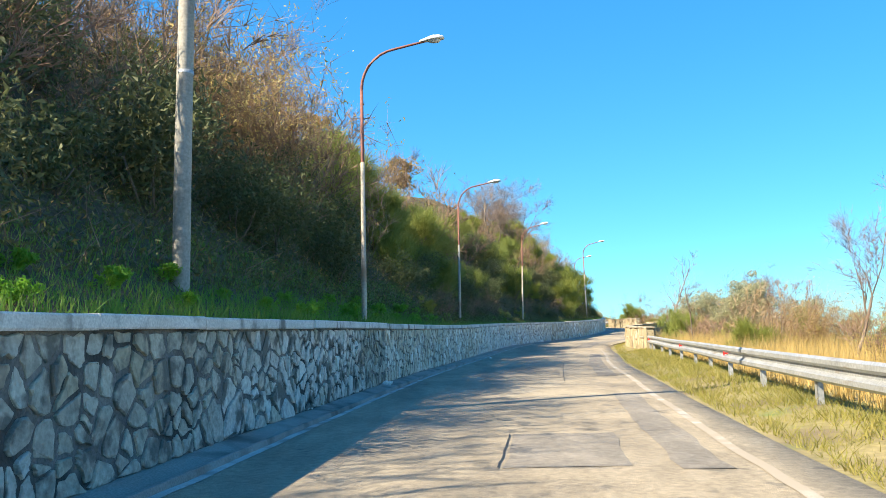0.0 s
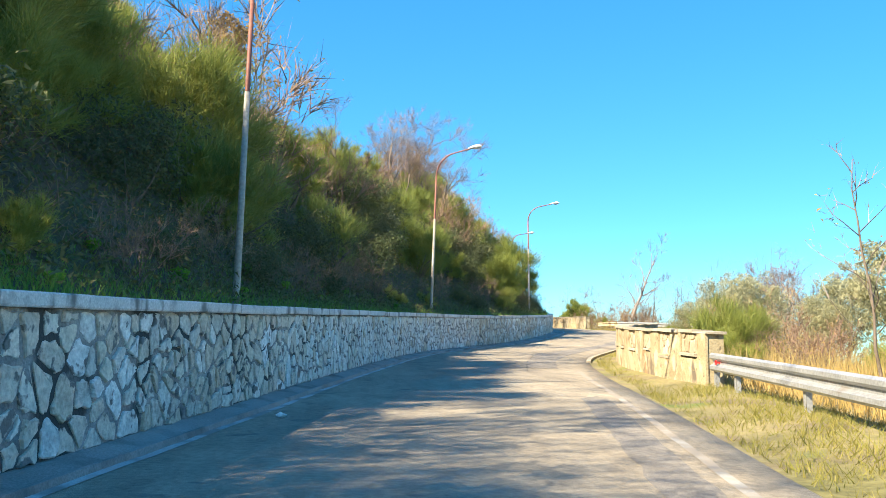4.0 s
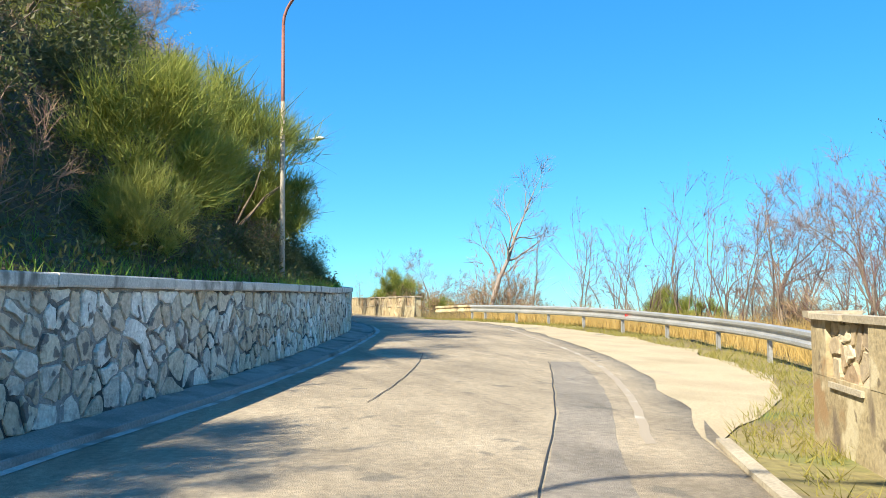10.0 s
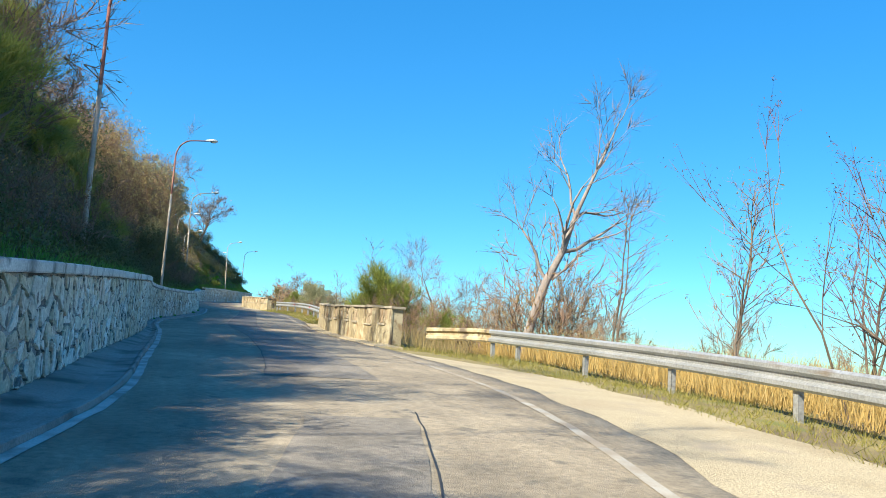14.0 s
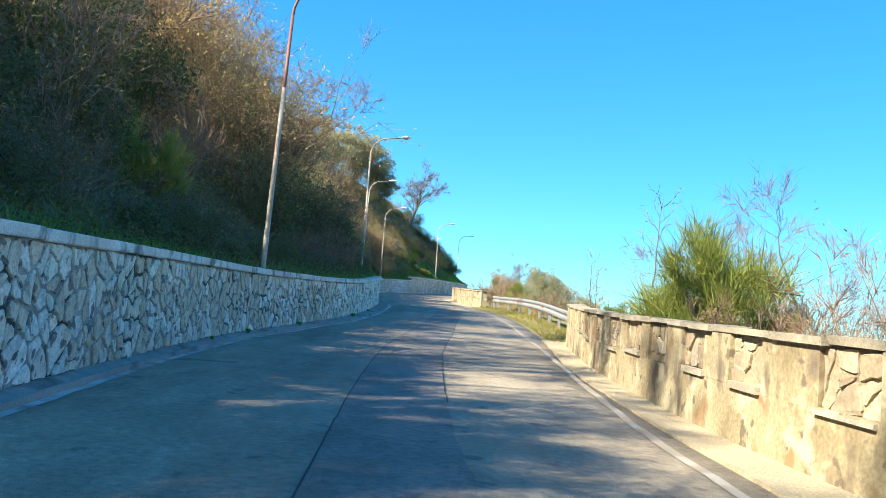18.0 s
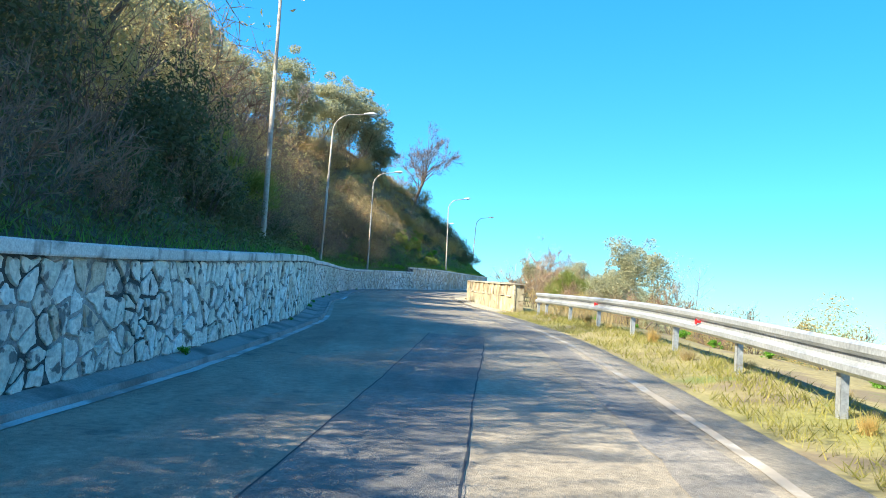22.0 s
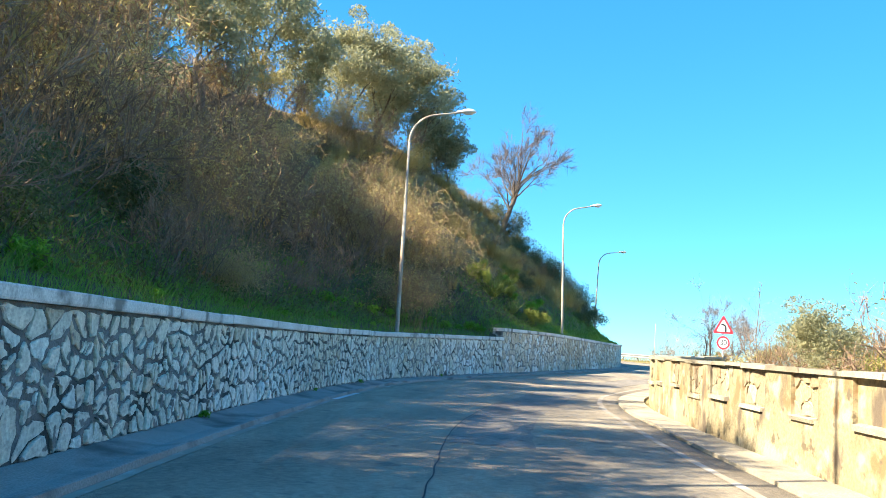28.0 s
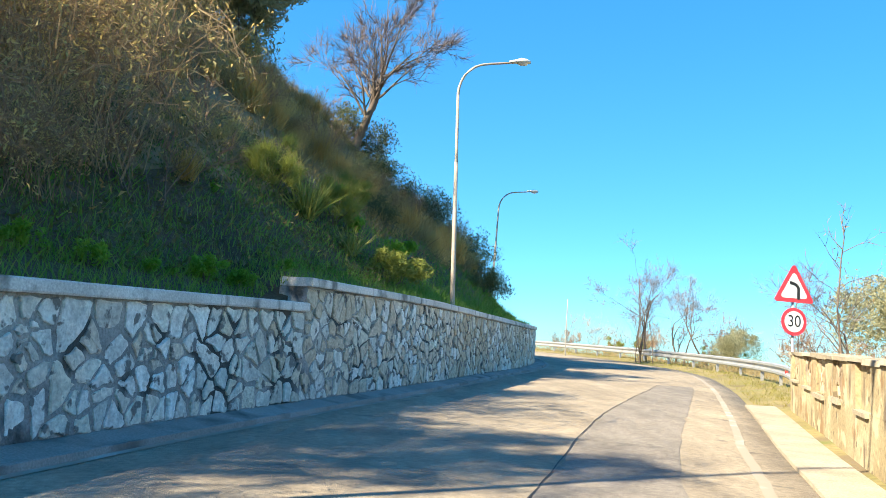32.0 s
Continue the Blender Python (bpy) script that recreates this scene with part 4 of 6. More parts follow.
# ---- plants ----
def limb(s, p, d, length, r, depth, spread, up, tips, keep=0.62, split=(2, 4), n=5):
    """Grow one limb and its side limbs into the shape; tips collects the twig ends."""
    pts, rad = [p], [r]
    segs = 4 if depth > 1 else 3
    for i in range(segs):
        d = (d + Vector(rng.normal(size=3)) * 0.16 + Vector((0, 0, up * 0.1))).normalized()
        p = p + d * (length / segs)
        pts.append(p)
        rad.append(r * (1 - 0.55 * (i + 1) / segs))
    if depth > 0:
        s.tube(pts, rad, n if r > 0.03 else 3)
    if depth == 0:
        tips.append((pts[0], pts[-1]))
        return
    for i in range(int(rng.integers(split[0], split[1] + 1)) + (1 if depth > 1 else 2)):
        k = int(rng.integers(1, segs + 1)) if i else segs
        side = Vector(rng.normal(size=3))
        side = (side - d * side.dot(d)).normalized()
        nd = (d + side * spread * rng.uniform(0.5, 1.2) + Vector((0, 0, up * 0.25))).normalized()
        limb(s, pts[k], nd, length * keep * rng.uniform(0.75, 1.15), max(rad[k] * 0.68, 0.007), depth - 1, spread, up, tips, keep, split, n)


def twig_mesh(tips, fan, length, width, name, mat, droop=0.0):
    """Fine twigs fanned out round the limb ends."""
    a, b = np.array([t[0] for t in tips]), np.array([t[1] for t in tips])
    t = rng.uniform(0.2, 1.0, (len(tips), fan, 1))
    root = a[:, None] + (b - a)[:, None] * t
    d = (b - a)[:, None] / np.maximum(np.linalg.norm(b - a, axis=1)[:, None, None], 1e-6)
    d = d + rng.normal(size=root.shape) * 0.55 + np.array([0, 0, 0.15 - droop])
    d /= np.linalg.norm(d, axis=2, keepdims=True)
    tip = root + d * length * rng.uniform(0.5, 1.3, (len(tips), fan, 1))
    root, tip = np.concatenate([a, root.reshape(-1, 3)]), np.concatenate([b, tip.reshape(-1, 3)])
    wide = np.full(len(root), width)
    wide[: len(a)] *= 1.5
    return mesh(name, *blades(root, tip, wide), mat), tip


def bare_tree(name, label, height, depth=3, spread=0.75, trunk=0.10, lean=(0, 0), fan=5, bark=BARK, twig=TWIG, leafy=None, leaf_n=0, up=0.35, tw=0.014, cat="tree", group="bare trees"):
    t = thing(name, label, cat, group)
    s, tips = Shape(), []
    limb(s, Vector((0, 0, -0.2)), Vector((lean[0], lean[1], 1)).normalized(), height * 0.54, trunk, depth, spread, up, tips)
    part("trunk", s.mesh("trunk", bark, True), t)
    me, tip = twig_mesh(tips, fan, height * 0.075, tw, "bare_crown", twig)
    part("bare_crown", me, t)
    if leafy:
        c = tip[rng.integers(0, len(tip), leaf_n)] + rng.normal(size=(leaf_n, 3)) * 0.08
        part("crown", mesh("crown", *leaves(c, 0.05), leafy), t)
    return t


def bare_shrub(name, label, height, stems=9, twig=TWIG, fan=6, leafy=None, leaf_n=0, group="bare shrubs", tw=0.013, out=0.5):
    t = thing(name, label, "shrub", group)
    s, tips = Shape(), []
    for i in range(stems):
        w = rng.uniform(0, 2 * math.pi)
        r = rng.uniform(0, 0.45)
        limb(s, Vector((r * math.cos(w), r * math.sin(w), -0.15)), Vector((out * math.cos(w), out * math.sin(w), 1)).normalized(), height * rng.uniform(0.4, 0.6), 0.022, 2, 0.6, 0.35, tips, 0.6, (1, 3), 4)
    part("woody_base", s.mesh("woody_base", BARK, True), t)
    me, tip = twig_mesh(tips, fan, height * 0.14, tw, "bare_crown", twig)
    part("bare_crown", me, t)
    if leafy:
        c = tip[rng.integers(0, len(tip), leaf_n)] + rng.normal(size=(leaf_n, 3)) * 0.10
        part("crown", mesh("crown", *leaves(c, 0.045), leafy), t)
    return t


def broom(height, width, count, mat, name="broom_bush", label="yellow-green broom bush with upright rush-like stems", group="broom bushes"):
    t = thing(name, label, "bush", group)
    s, tips = Shape(), []
    for i in range(8):
        w = 2 * math.pi * i / 8 + rng.uniform(-0.3, 0.3)
        limb(s, Vector((0, 0, -0.15)), Vector((0.7 * math.cos(w), 0.7 * math.sin(w), 1)).normalized(), height * 0.45, 0.03, 1, 0.6, 0.3, tips, 0.6, (2, 3), 4)
    part("woody_base", s.mesh("woody_base", BARK, True), t)
    clumps = 42
    axis = rng.normal(size=(clumps, 3)) * np.array([0.75, 0.75, 0.5]) + np.array([0, 0, 0.45])
    axis[:, 2] = np.abs(axis[:, 2])
    axis /= np.linalg.norm(axis, axis=1)[:, None]
    puff = axis * np.array([width * 0.44, width * 0.44, height * 0.74]) * rng.uniform(0.55, 1.08, (clumps, 1)) + np.array([0, 0, height * 0.10])
    reach = height * rng.uniform(0.13, 0.24, clumps)
    i = rng.integers(0, clumps, count)
    d = rng.normal(size=(count, 3)) * np.array([0.55, 0.55, 0.45]) + np.array([0, 0, 0.55]) + axis[i] * 0.5
    d /= np.linalg.norm(d, axis=1)[:, None]
    root = puff[i] + rng.normal(size=(count, 3)) * reach[i][:, None] * 0.22
    tip = root + d * (reach[i] * rng.uniform(0.6, 1.25, count))[:, None]
    part("crown", mesh("crown", *blades(root, tip, rng.uniform(0.012, 0.020, count)), mat), t)
    return t


def bramble(height, width, stems, leaf_n):
    """Arching canes that droop at their ends, with withered leaves along them."""
    t = thing("bramble_bush", "tangled brown bramble bush with arching golden canes", "bush", "bramble bushes")
    n = 6
    w, r = rng.uniform(0, 2 * math.pi, stems), np.sqrt(rng.uniform(0.05, 1, stems)) * width * 0.55
    top = height * rng.uniform(0.55, 1.1, stems) * (1 - 0.35 * (r / (width * 0.55)) ** 2)
    start = rng.normal(size=(stems, 2)) * width * 0.16
    q = np.linspace(0, 1, n)[None, :]
    x = start[:, :1] + np.cos(w)[:, None] * r[:, None] * q + rng.normal(size=(stems, n)) * 0.06
    y = start[:, 1:] + np.sin(w)[:, None] * r[:, None] * q + rng.normal(size=(stems, n)) * 0.06
    z = top[:, None] * (1 - (1 - q * 1.45) ** 2 * 1.05) + rng.normal(size=(stems, n)) * 0.05
    pts = np.stack([x, y, z], 2)
    a, b = pts[:, :-1].reshape(-1, 3), pts[:, 1:].reshape(-1, 3)
    fan_at = pts[:, 2:].reshape(-1, 3)
    fan = np.repeat(fan_at, 4, axis=0)
    fan_tip = fan + rng.normal(size=fan.shape) * 0.22 * height / 2.5
    roots, tips = np.concatenate([a, fan]), np.concatenate([b + (b - a) * 0.25, fan_tip])
    wide = np.concatenate([np.full(len(a), 0.020), np.full(len(fan), 0.014)])
    part("cane_tangle", mesh("cane_tangle", *blades(roots, tips, wide), CANE), t)
    c = fan_tip[rng.integers(0, len(fan_tip), leaf_n)] + rng.normal(size=(leaf_n, 3)) * 0.06
    part("crown", mesh("crown", *leaves(c, 0.046), GOLDLEAF), t)
    return t


def leaf_cloud(size, clumps, count, leaf, flat=1.0, swell=1.0):
    c = rng.normal(size=(clumps, 3))
    c /= np.linalg.norm(c, axis=1)[:, None]
    c *= rng.uniform(0.35, 1.0, (clumps, 1)) * np.array(size) * 0.72
    r = rng.uniform(0.22, 0.42, clumps) * min(size) * swell
    i = rng.integers(0, clumps, count)
    d = rng.normal(size=(count, 3))
    d /= np.linalg.norm(d, axis=1)[:, None]
    return c[i] + d * (r[i] * rng.uniform(0.35, 1.05, count) ** 0.6)[:, None] * np.array([1, 1, flat])


def leafy_bush(label, size, count, leaf, mat, name="evergreen_bush", group="evergreen bushes", clumps=16):
    t = thing(name, label, "bush", group)
    s, tips = Shape(), []
    for i in range(6):
        w = 2 * math.pi * i / 6
        limb(s, Vector((0, 0, -0.15)), Vector((0.6 * math.cos(w), 0.6 * math.sin(w), 1)).normalized(), size[2] * 0.8, 0.03, 1, 0.7, 0.2, tips, 0.6, (2, 3), 4)
    part("woody_base", s.mesh("woody_base", BARK, True), t)
    c = leaf_cloud(size, clumps, count, leaf) + np.array([0, 0, size[2] * 0.85])
    c = c[c[:, 2] > -0.1]
    part("crown", mesh("crown", *leaves(c, leaf), mat), t)
    return t


def leafy_tree(label, height, crown, count, leaf, mat, name="olive_tree", group="olive trees", trunk=0.16, clumps=26):
    t = thing(name, label, "tree", group)
    s, tips = Shape(), []
    limb(s, Vector((0, 0, -0.3)), Vector((0.08, 0.05, 1)).normalized(), height * 0.4, trunk, 3, 0.8, 0.3, tips, 0.62, (2, 3))
    part("trunk", s.mesh("trunk", BARK, True), t)
    c = leaf_cloud(crown, clumps, count, leaf, 0.75, 0.72) + np.array([0, 0, height - crown[2] * 0.8])
    near = np.array([b for a, b in tips])
    extra = near[rng.integers(0, len(near), count // 3)] + rng.normal(size=(count // 3, 3)) * 0.28
    part("crown", mesh("crown", *leaves(np.concatenate([c, extra]), leaf), mat), t)
    return t


TREES = [bare_tree("bare_tree", "leafless brown tree with fine branching twigs", h, 4, sp, tr, (lx, ly), 6, BARK, TREETWIG, None, 0, 0.3, 0.014) for h, sp, tr, lx, ly in ((7.5, 0.75, 0.11, 0.1, 0), (6.5, 0.85, 0.10, -0.1, 0.1), (8.0, 0.7, 0.12, 0.2, -0.1))]
SHRUBS = [bare_shrub("bare_shrub", "tangled leafless brown shrub", h, n, TWIG, 7, BROWNLEAF, lf, tw=0.019) for h, n, lf in ((3.2, 10, 350), (2.6, 12, 600), (3.8, 9, 250))]
BROOMS = [broom(2.3, 2.6, 5200, BROOM), broom(1.9, 2.3, 4600, BROOM), broom(2.8, 2.8, 5800, BROOM)]
DARKS = [leafy_bush("dense dark green evergreen bush", s, n, 0.058, DARKLEAF, clumps=40) for s, n in (((1.5, 1.5, 1.3), 3200), ((1.9, 1.6, 1.5), 3800), ((1.2, 1.3, 1.0), 2500))]
OLIVES = [leafy_tree("grey-green olive tree with a broken rounded crown", h, c, n, 0.098, OLIVELEAF, clumps=38) for h, c, n in ((5.5, (2.5, 2.4, 2.1), 6500), (4.6, (2.1, 2.2, 1.9), 5500), (6.6, (2.8, 2.7, 2.5), 7600))]
OLIVE_BUSHES = [leafy_tree("small grey-green olive tree behind the road edge", 3.3, c, n, 0.042, OLIVELEAF, trunk=0.07, clumps=54) for c, n in (((1.4, 1.35, 1.35), 9500), ((1.25, 1.4, 1.2), 8200))]
YELLOWS = [leafy_bush("brown and yellow thicket bush with withered leaves", s, n, 0.056, GOLDLEAF, "thicket_bush", "thicket bushes", 34) for s, n in (((1.5, 1.5, 1.3), 2500), ((1.9, 1.7, 1.6), 3100))]
BRAMBLES = [bramble(2.6, 3.6, 160, 3200), bramble(2.2, 3.0, 140, 2400), bramble(3.2, 4.0, 180, 3800)]
RUSSETS = [leafy_tree("tree with withered orange-brown leaves still on it", 5.5, (1.7, 1.6, 1.7), 3600, 0.09, BROWNLEAF, "russet_tree", "russet trees", 0.10, 40)]
GREENS = [leafy_bush("low bright green leafy plant", s, n, 0.06, GREENLEAF, "green_plant", "green plants", 12) for s, n in (((0.7, 0.7, 0.45), 700), ((0.5, 0.6, 0.35), 500))]


def stem_tree(height, stems):
    t = thing("bare_tree", "slender many-stemmed leafless tree with dark purplish buds", "tree", "many-stemmed trees")
    s, tips = Shape(), []
    for i in range(stems):
        w = 2 * math.pi * i / stems + rng.uniform(-0.4, 0.4)
        limb(s, Vector((0.12 * math.cos(w), 0.12 * math.sin(w), -0.2)), Vector((0.28 * math.cos(w), 0.28 * math.sin(w), 1)).normalized(), height * rng.uniform(0.55, 0.75), 0.035, 2, 0.5, 0.45, tips, 0.5, (2, 4), 4)
    part("trunk", s.mesh("trunk", BARK, True), t)
    me, tip = twig_mesh(tips, 4, 0.35, 0.011, "bare_crown", BUDS)
    part("bare_crown", me, t)
    part("crown", mesh("crown", *leaves(tip[rng.integers(0, len(tip), 700)] + rng.normal(size=(700, 3)) * 0.05, 0.028), BUDS), t)
    return t


def tuft(name, label, height, count, mat, width, open_by):
    """A clump of blades fanning out from one root."""
    t = thing(name, label, "plant", name.replace("_", " ") + "s")
    root = rng.normal(size=(count, 3)) * np.array([0.10, 0.10, 0.02])
    d = rng.normal(size=(count, 3)) * np.array([open_by, open_by, 0.2]) + np.array([0, 0, 1.0])
    d /= np.linalg.norm(d, axis=1)[:, None]
    part("blade_clump", mesh("blade_clump", *blades(root, root + d * height * rng.uniform(0.5, 1.15, (count, 1)), np.full(count, width)), mat), t)
    return t


STEMMED = [stem_tree(4.6, 4), stem_tree(5.2, 3), stem_tree(3.8, 6)]
DRY_TUFTS = [tuft("dry_grass_tuft", "upright clump of orange-brown dry grass", 0.95, 420, GOLDGRASS, 0.018, 0.30), tuft("dry_grass_tuft", "upright clump of orange-brown dry grass", 0.7, 320, DRYGRASS, 0.02, 0.5)]
SPIKES = [tuft("spiky_plant", "pale green spiky rosette on the slope", 1.0, 150, BROOM, 0.05, 0.55)]
JUNIPERS = [leafy_bush("sprawling light green juniper above the wall", (1.2, 0.9, 0.5), 3000, 0.05, BROOM, "juniper_bush", "juniper bushes", 22)]
KINDS = {"stem": STEMMED, "tuft": DRY_TUFTS, "spike": SPIKES, "juniper": JUNIPERS, "tree": TREES, "shrub": SHRUBS, "broom": BROOMS, "dark": DARKS, "olive": OLIVES, "olive_bush": OLIVE_BUSHES, "yellow": YELLOWS, "green": GREENS, "bramble": BRAMBLES, "russet": RUSSETS}
used = set()


def plant(kind, at, size=1.0, turn=None, which=None):
    """Place one plant: the first of each model is moved, the others are copies."""
    models = KINDS[kind]
    i = int(rng.integers(0, len(models))) if which is None else which
    m = pose(at[0], at[1], at[2], rng.uniform(-6, 6), rng.uniform(-6, 6), rng.uniform(0, 360) if turn is None else turn) @ Matrix.Diagonal((size, size, size, 1))
    if (kind, i) in used:
        o = copy_thing(models[i], m)
        o.matrix_basis = m
    else:
        used.add((kind, i))
        o = models[i]
        o.matrix_basis = m
    return o


# What grows on the hillside: each zone has its start, end and spacing, and three bands (foot, middle, top of the slope) with shares of each kind.
ZONES = [
    # This first zone is never in view; it is planted only to cast shadows.
    (-16, 6, 3.4, [(2.0, 4.5, 1.0, dict(shrub=2, broom=1)), (4.5, 8, 1.0, dict(shrub=2, broom=1)), (8, 12, 0.8, dict(tree=1, shrub=1))]),
    (6, 33, 2.1, [(1.7, 3.9, 1.1, dict(dark=6, shrub=2)), (3.9, 8, 1.2, dict(shrub=7, bramble=1, dark=2)), (8, 12.5, 1.15, dict(tree=5, shrub=6, bramble=1, russet=0.6))]),
    (33, 60, 2.1, [(0.8, 1.7, 0.5, dict(dark=3, shrub=2, broom=1)), (1.7, 3.9, 1.0, dict(dark=4, broom=3, shrub=2)), (3.9, 8, 1.4, dict(broom=8, shrub=1, dark=1)), (8, 12.5, 1.1, dict(broom=6, tree=1.2, shrub=2, russet=0.8))]),
    (60, 76, 2.1, [(0.8, 1.7, 0.5, dict(dark=3, shrub=1, broom=1)), (1.7, 3.9, 1.0, dict(dark=4, broom=3)), (3.9, 7.5, 1.35, dict(broom=5, shrub=2, dark=2)), (7.5, 11, 0.9, dict(tree=2, shrub=3, broom=4))]),
    (76, 92, 2.1, [(0.8, 1.7, 0.5, dict(dark=4, shrub=2)), (1.7, 3.6, 0.85, dict(dark=4, broom=1)), (3.6, 7, 1.2, dict(broom=4, dark=4, shrub=2)), (7, 11, 1.15, dict(tree=4, shrub=3, broom=2))]),
    (92, 126, 2.1, [(0.8, 1.7, 0.5, dict(dark=4, shrub=3)), (1.7, 3.6, 0.95, dict(dark=4, broom=2, shrub=3)), (3.6, 7.5, 1.25, dict(dark=4, broom=2, shrub=4, bramble=1)), (7.5, 12, 0.95, dict(tree=5, shrub=4))]),
    (126, 151, 2.1, [(0.8, 1.7, 0.5, dict(dark=3, shrub=4)), (1.7, 3.8, 1.0, dict(dark=3, shrub=5, broom=1)), (3.8, 7.5, 1.25, dict(shrub=3, bramble=4, yellow=3)), (7.5, 11.5, 1.2, dict(tree=6, yellow=1, bramble=2, shrub=2))]),
    (151, 172, 2.1, [(0.9, 2.4, 0.6, dict(dark=2, shrub=4, bramble=2)), (2.2, 4.2, 0.95, dict(dark=2, shrub=6, bramble=3)), (4.4, 8, 1.3, dict(bramble=4, yellow=4, shrub=3, broom=1))]),
    (172, 195, 2.1, [(1.0, 2.6, 0.58, dict(shrub=4, dark=1, bramble=3)), (2.4, 4.6, 0.92, dict(dark=2, shrub=5, bramble=4)), (4.6, 8.5, 1.15, dict(bramble=3, yellow=5, shrub=3))]),
]
for y0, y1, step, bands in ZONES:
    for p0, p1, size, shares in bands:
        names = list(shares)
        odds = np.array([shares[q] for q in names], float)
        rows = max(1, int(round((p1 - p0) / (step * 0.95))))
        for j in range(rows):
            for i in range(int((y1 - y0) / step)):
                y = y0 + step * (i + 0.5 * (j % 2) + rng.uniform(0.1, 0.9))
                kind = names[int(rng.choice(len(names), p=odds / odds.sum()))]
                plant(kind, hill(y, p0 + (p1 - p0) * (j + rng.uniform(0.1, 0.9)) / rows) - Vector((0, 0, 0.15)), size * rng.uniform(0.75, 1.2) * (0.72 if kind == "tree" else 1))
for y0, y1, kinds in ((184, 205, [("yellow", 6, 4, 10, 0.4), ("dark", 4, 2, 4, 0.4), ("shrub", 5, 5, 12, 0.4)]), (205, 240, [("dark", 9, 2, 8, 0.5), ("yellow", 12, 2, 10, 0.5), ("shrub", 10, 4, 12, 0.6)])):
    for kind, count, p0, p1, size in kinds:
        for i in range(count):
            plant(kind, hill(y0 + (y1 - y0) * (i + rng.uniform(0, 1)) / count, p0 + (p1 - p0) * rng.uniform() ** 1.5) - Vector((0, 0, 0.1)), size * rng.uniform(0.75, 1.2))
# Two rows of crest trees added to throw shade on the parapet and road.
for k in range(6):
    plant("tree", hill(103.5 + 2.0 * k, 9.5 + 0.8 * (k % 2)), 1.0, 60 * k, k % 3)
for k in range(8):
    plant("tree", hill(116.5 + 2.6 * k, 9.2 + 1.1 * (k % 2)), 0.86, 75 * k, (k + 1) % 3)
for k in range(13):
    plant("dark", hill(213.5 + 0.9 * k, 1.8 + 6.5 * ((k * 0.377) % 1)), 0.65 + 0.4 * ((k * 0.618) % 1), 70 * k, k % 3)
plant("broom", hill(80.3, 2.4), 1.45, 0, 2)
plant("broom", hill(81.8, 2.0), 1.15, 90, 0)
plant("russet", hill(56.5, 8.3), 1.15, 0, 0)
for y, p, k, w, turn in ((140.0, 4.8, 0.95, 0, 0), (142.5, 5.2, 0.9, 2, 40), (146, 7, 0.8, 1, 0), (150, 8, 0.7, 0, 90), (154, 7.5, 0.75, 2, 200), (159, 8.5, 0.6, 1, 30), (171.5, 5.0, 0.85, 2, 0)):
    plant("tree", hill(y, p), k, turn, w)
for y, p, s in ((164, 1.5, 0.8), (165.2, 1.1, 0.9), (166.4, 1.4, 0.75), (167.6, 1.0, 0.6), (163, 1.9, 0.9), (165.8, 2.0, 0.8), (200, 2.2, 0.9), (202, 2.0, 0.8), (204.5, 2.4, 1.0), (201, 3.2, 0.9), (155, 1.7, 0.7), (157, 2.0, 0.6), (166.8, 1.9, 0.6), (180, 2.2, 0.7), (183, 2.8, 0.8), *((3 + 1.2 * k, 0.45 + 0.11 * (k * 7 % 10), 0.38 + 0.035 * (k * 3 % 8)) for k in range(26)), *((34 + 2.2 * k, 0.7 + 0.11 * (k * 7 % 10), 0.3 + 0.02 * (k * 3 % 8)) for k in range(12)), *((146 + 2.4 * k, 0.6 + 0.10 * (k * 7 % 10), 0.22 + 0.02 * (k * 3 % 8)) for k in range(20))):
    plant("green", hill(y, p), s)
for y, p, s in ((199.2, 2.4, 0.55), (197.5, 3.0, 0.6), (203, 3.6, 0.5)):
    plant("broom", hill(y, p), s)
# The single bare tree on the open slope, with dark bushes at its foot.
b = hill(218.2, 8.7)


def slope_tree():
    t = thing("slope_tree", "leafless reddish tree with a rounded twiggy crown on the open slope", "tree")
    s, tips = Shape(), []
    stem = [Vector(q) for q in ((0, 0, -0.4), (0.18, 0, 0.6), (0.42, 0.05, 1.4), (0.6, 0, 2.1), (0.75, 0, 3.0))]
    s.tube(stem, [0.19, 0.16, 0.14, 0.11, 0.07], 8)
    for i in range(15):
        w = 2.4 * i
        k = 2 + i % 3
        tilt = rng.uniform(0.3, 1.5)
        limb(s, stem[k], Vector((tilt * math.cos(w) + 0.1, tilt * math.sin(w), 0.9)).normalized(), rng.uniform(1.4, 2.1), 0.055, 3, 0.5, 0.3, tips, 0.6, (2, 3))
    part("trunk", s.mesh("trunk", BARK, True), t)
    part("bare_crown", twig_mesh(tips, 7, 0.55, 0.016, "bare_crown", TREETWIG)[0], t)
    return t


KINDS["lone"] = [slope_tree()]
plant("lone", b - Vector((0, 0, 0.1)), 1.25, 20)
for y, p, s, w in ((209.0, 10.2, 1.15, 0), (206.8, 11.6, 1.3, 2), (205.2, 13.3, 1.4, 2), (207.6, 13.8, 1.2, 1), (211, 11.8, 0.9, 2)):
    plant("olive", hill(y, p) - Vector((0, 0, 1.0 * s)), s, None, w)
for y, p, s in ((208, 10.0, 0.7), (205.5, 10.4, 0.75), (203, 10.2, 0.6), (200.5, 9.6, 0.55), (198.2, 9.0, 0.6), (210, 10.2, 0.6)):
    plant("yellow", hill(y, p) - Vector((0, 0, 0.2)), s)
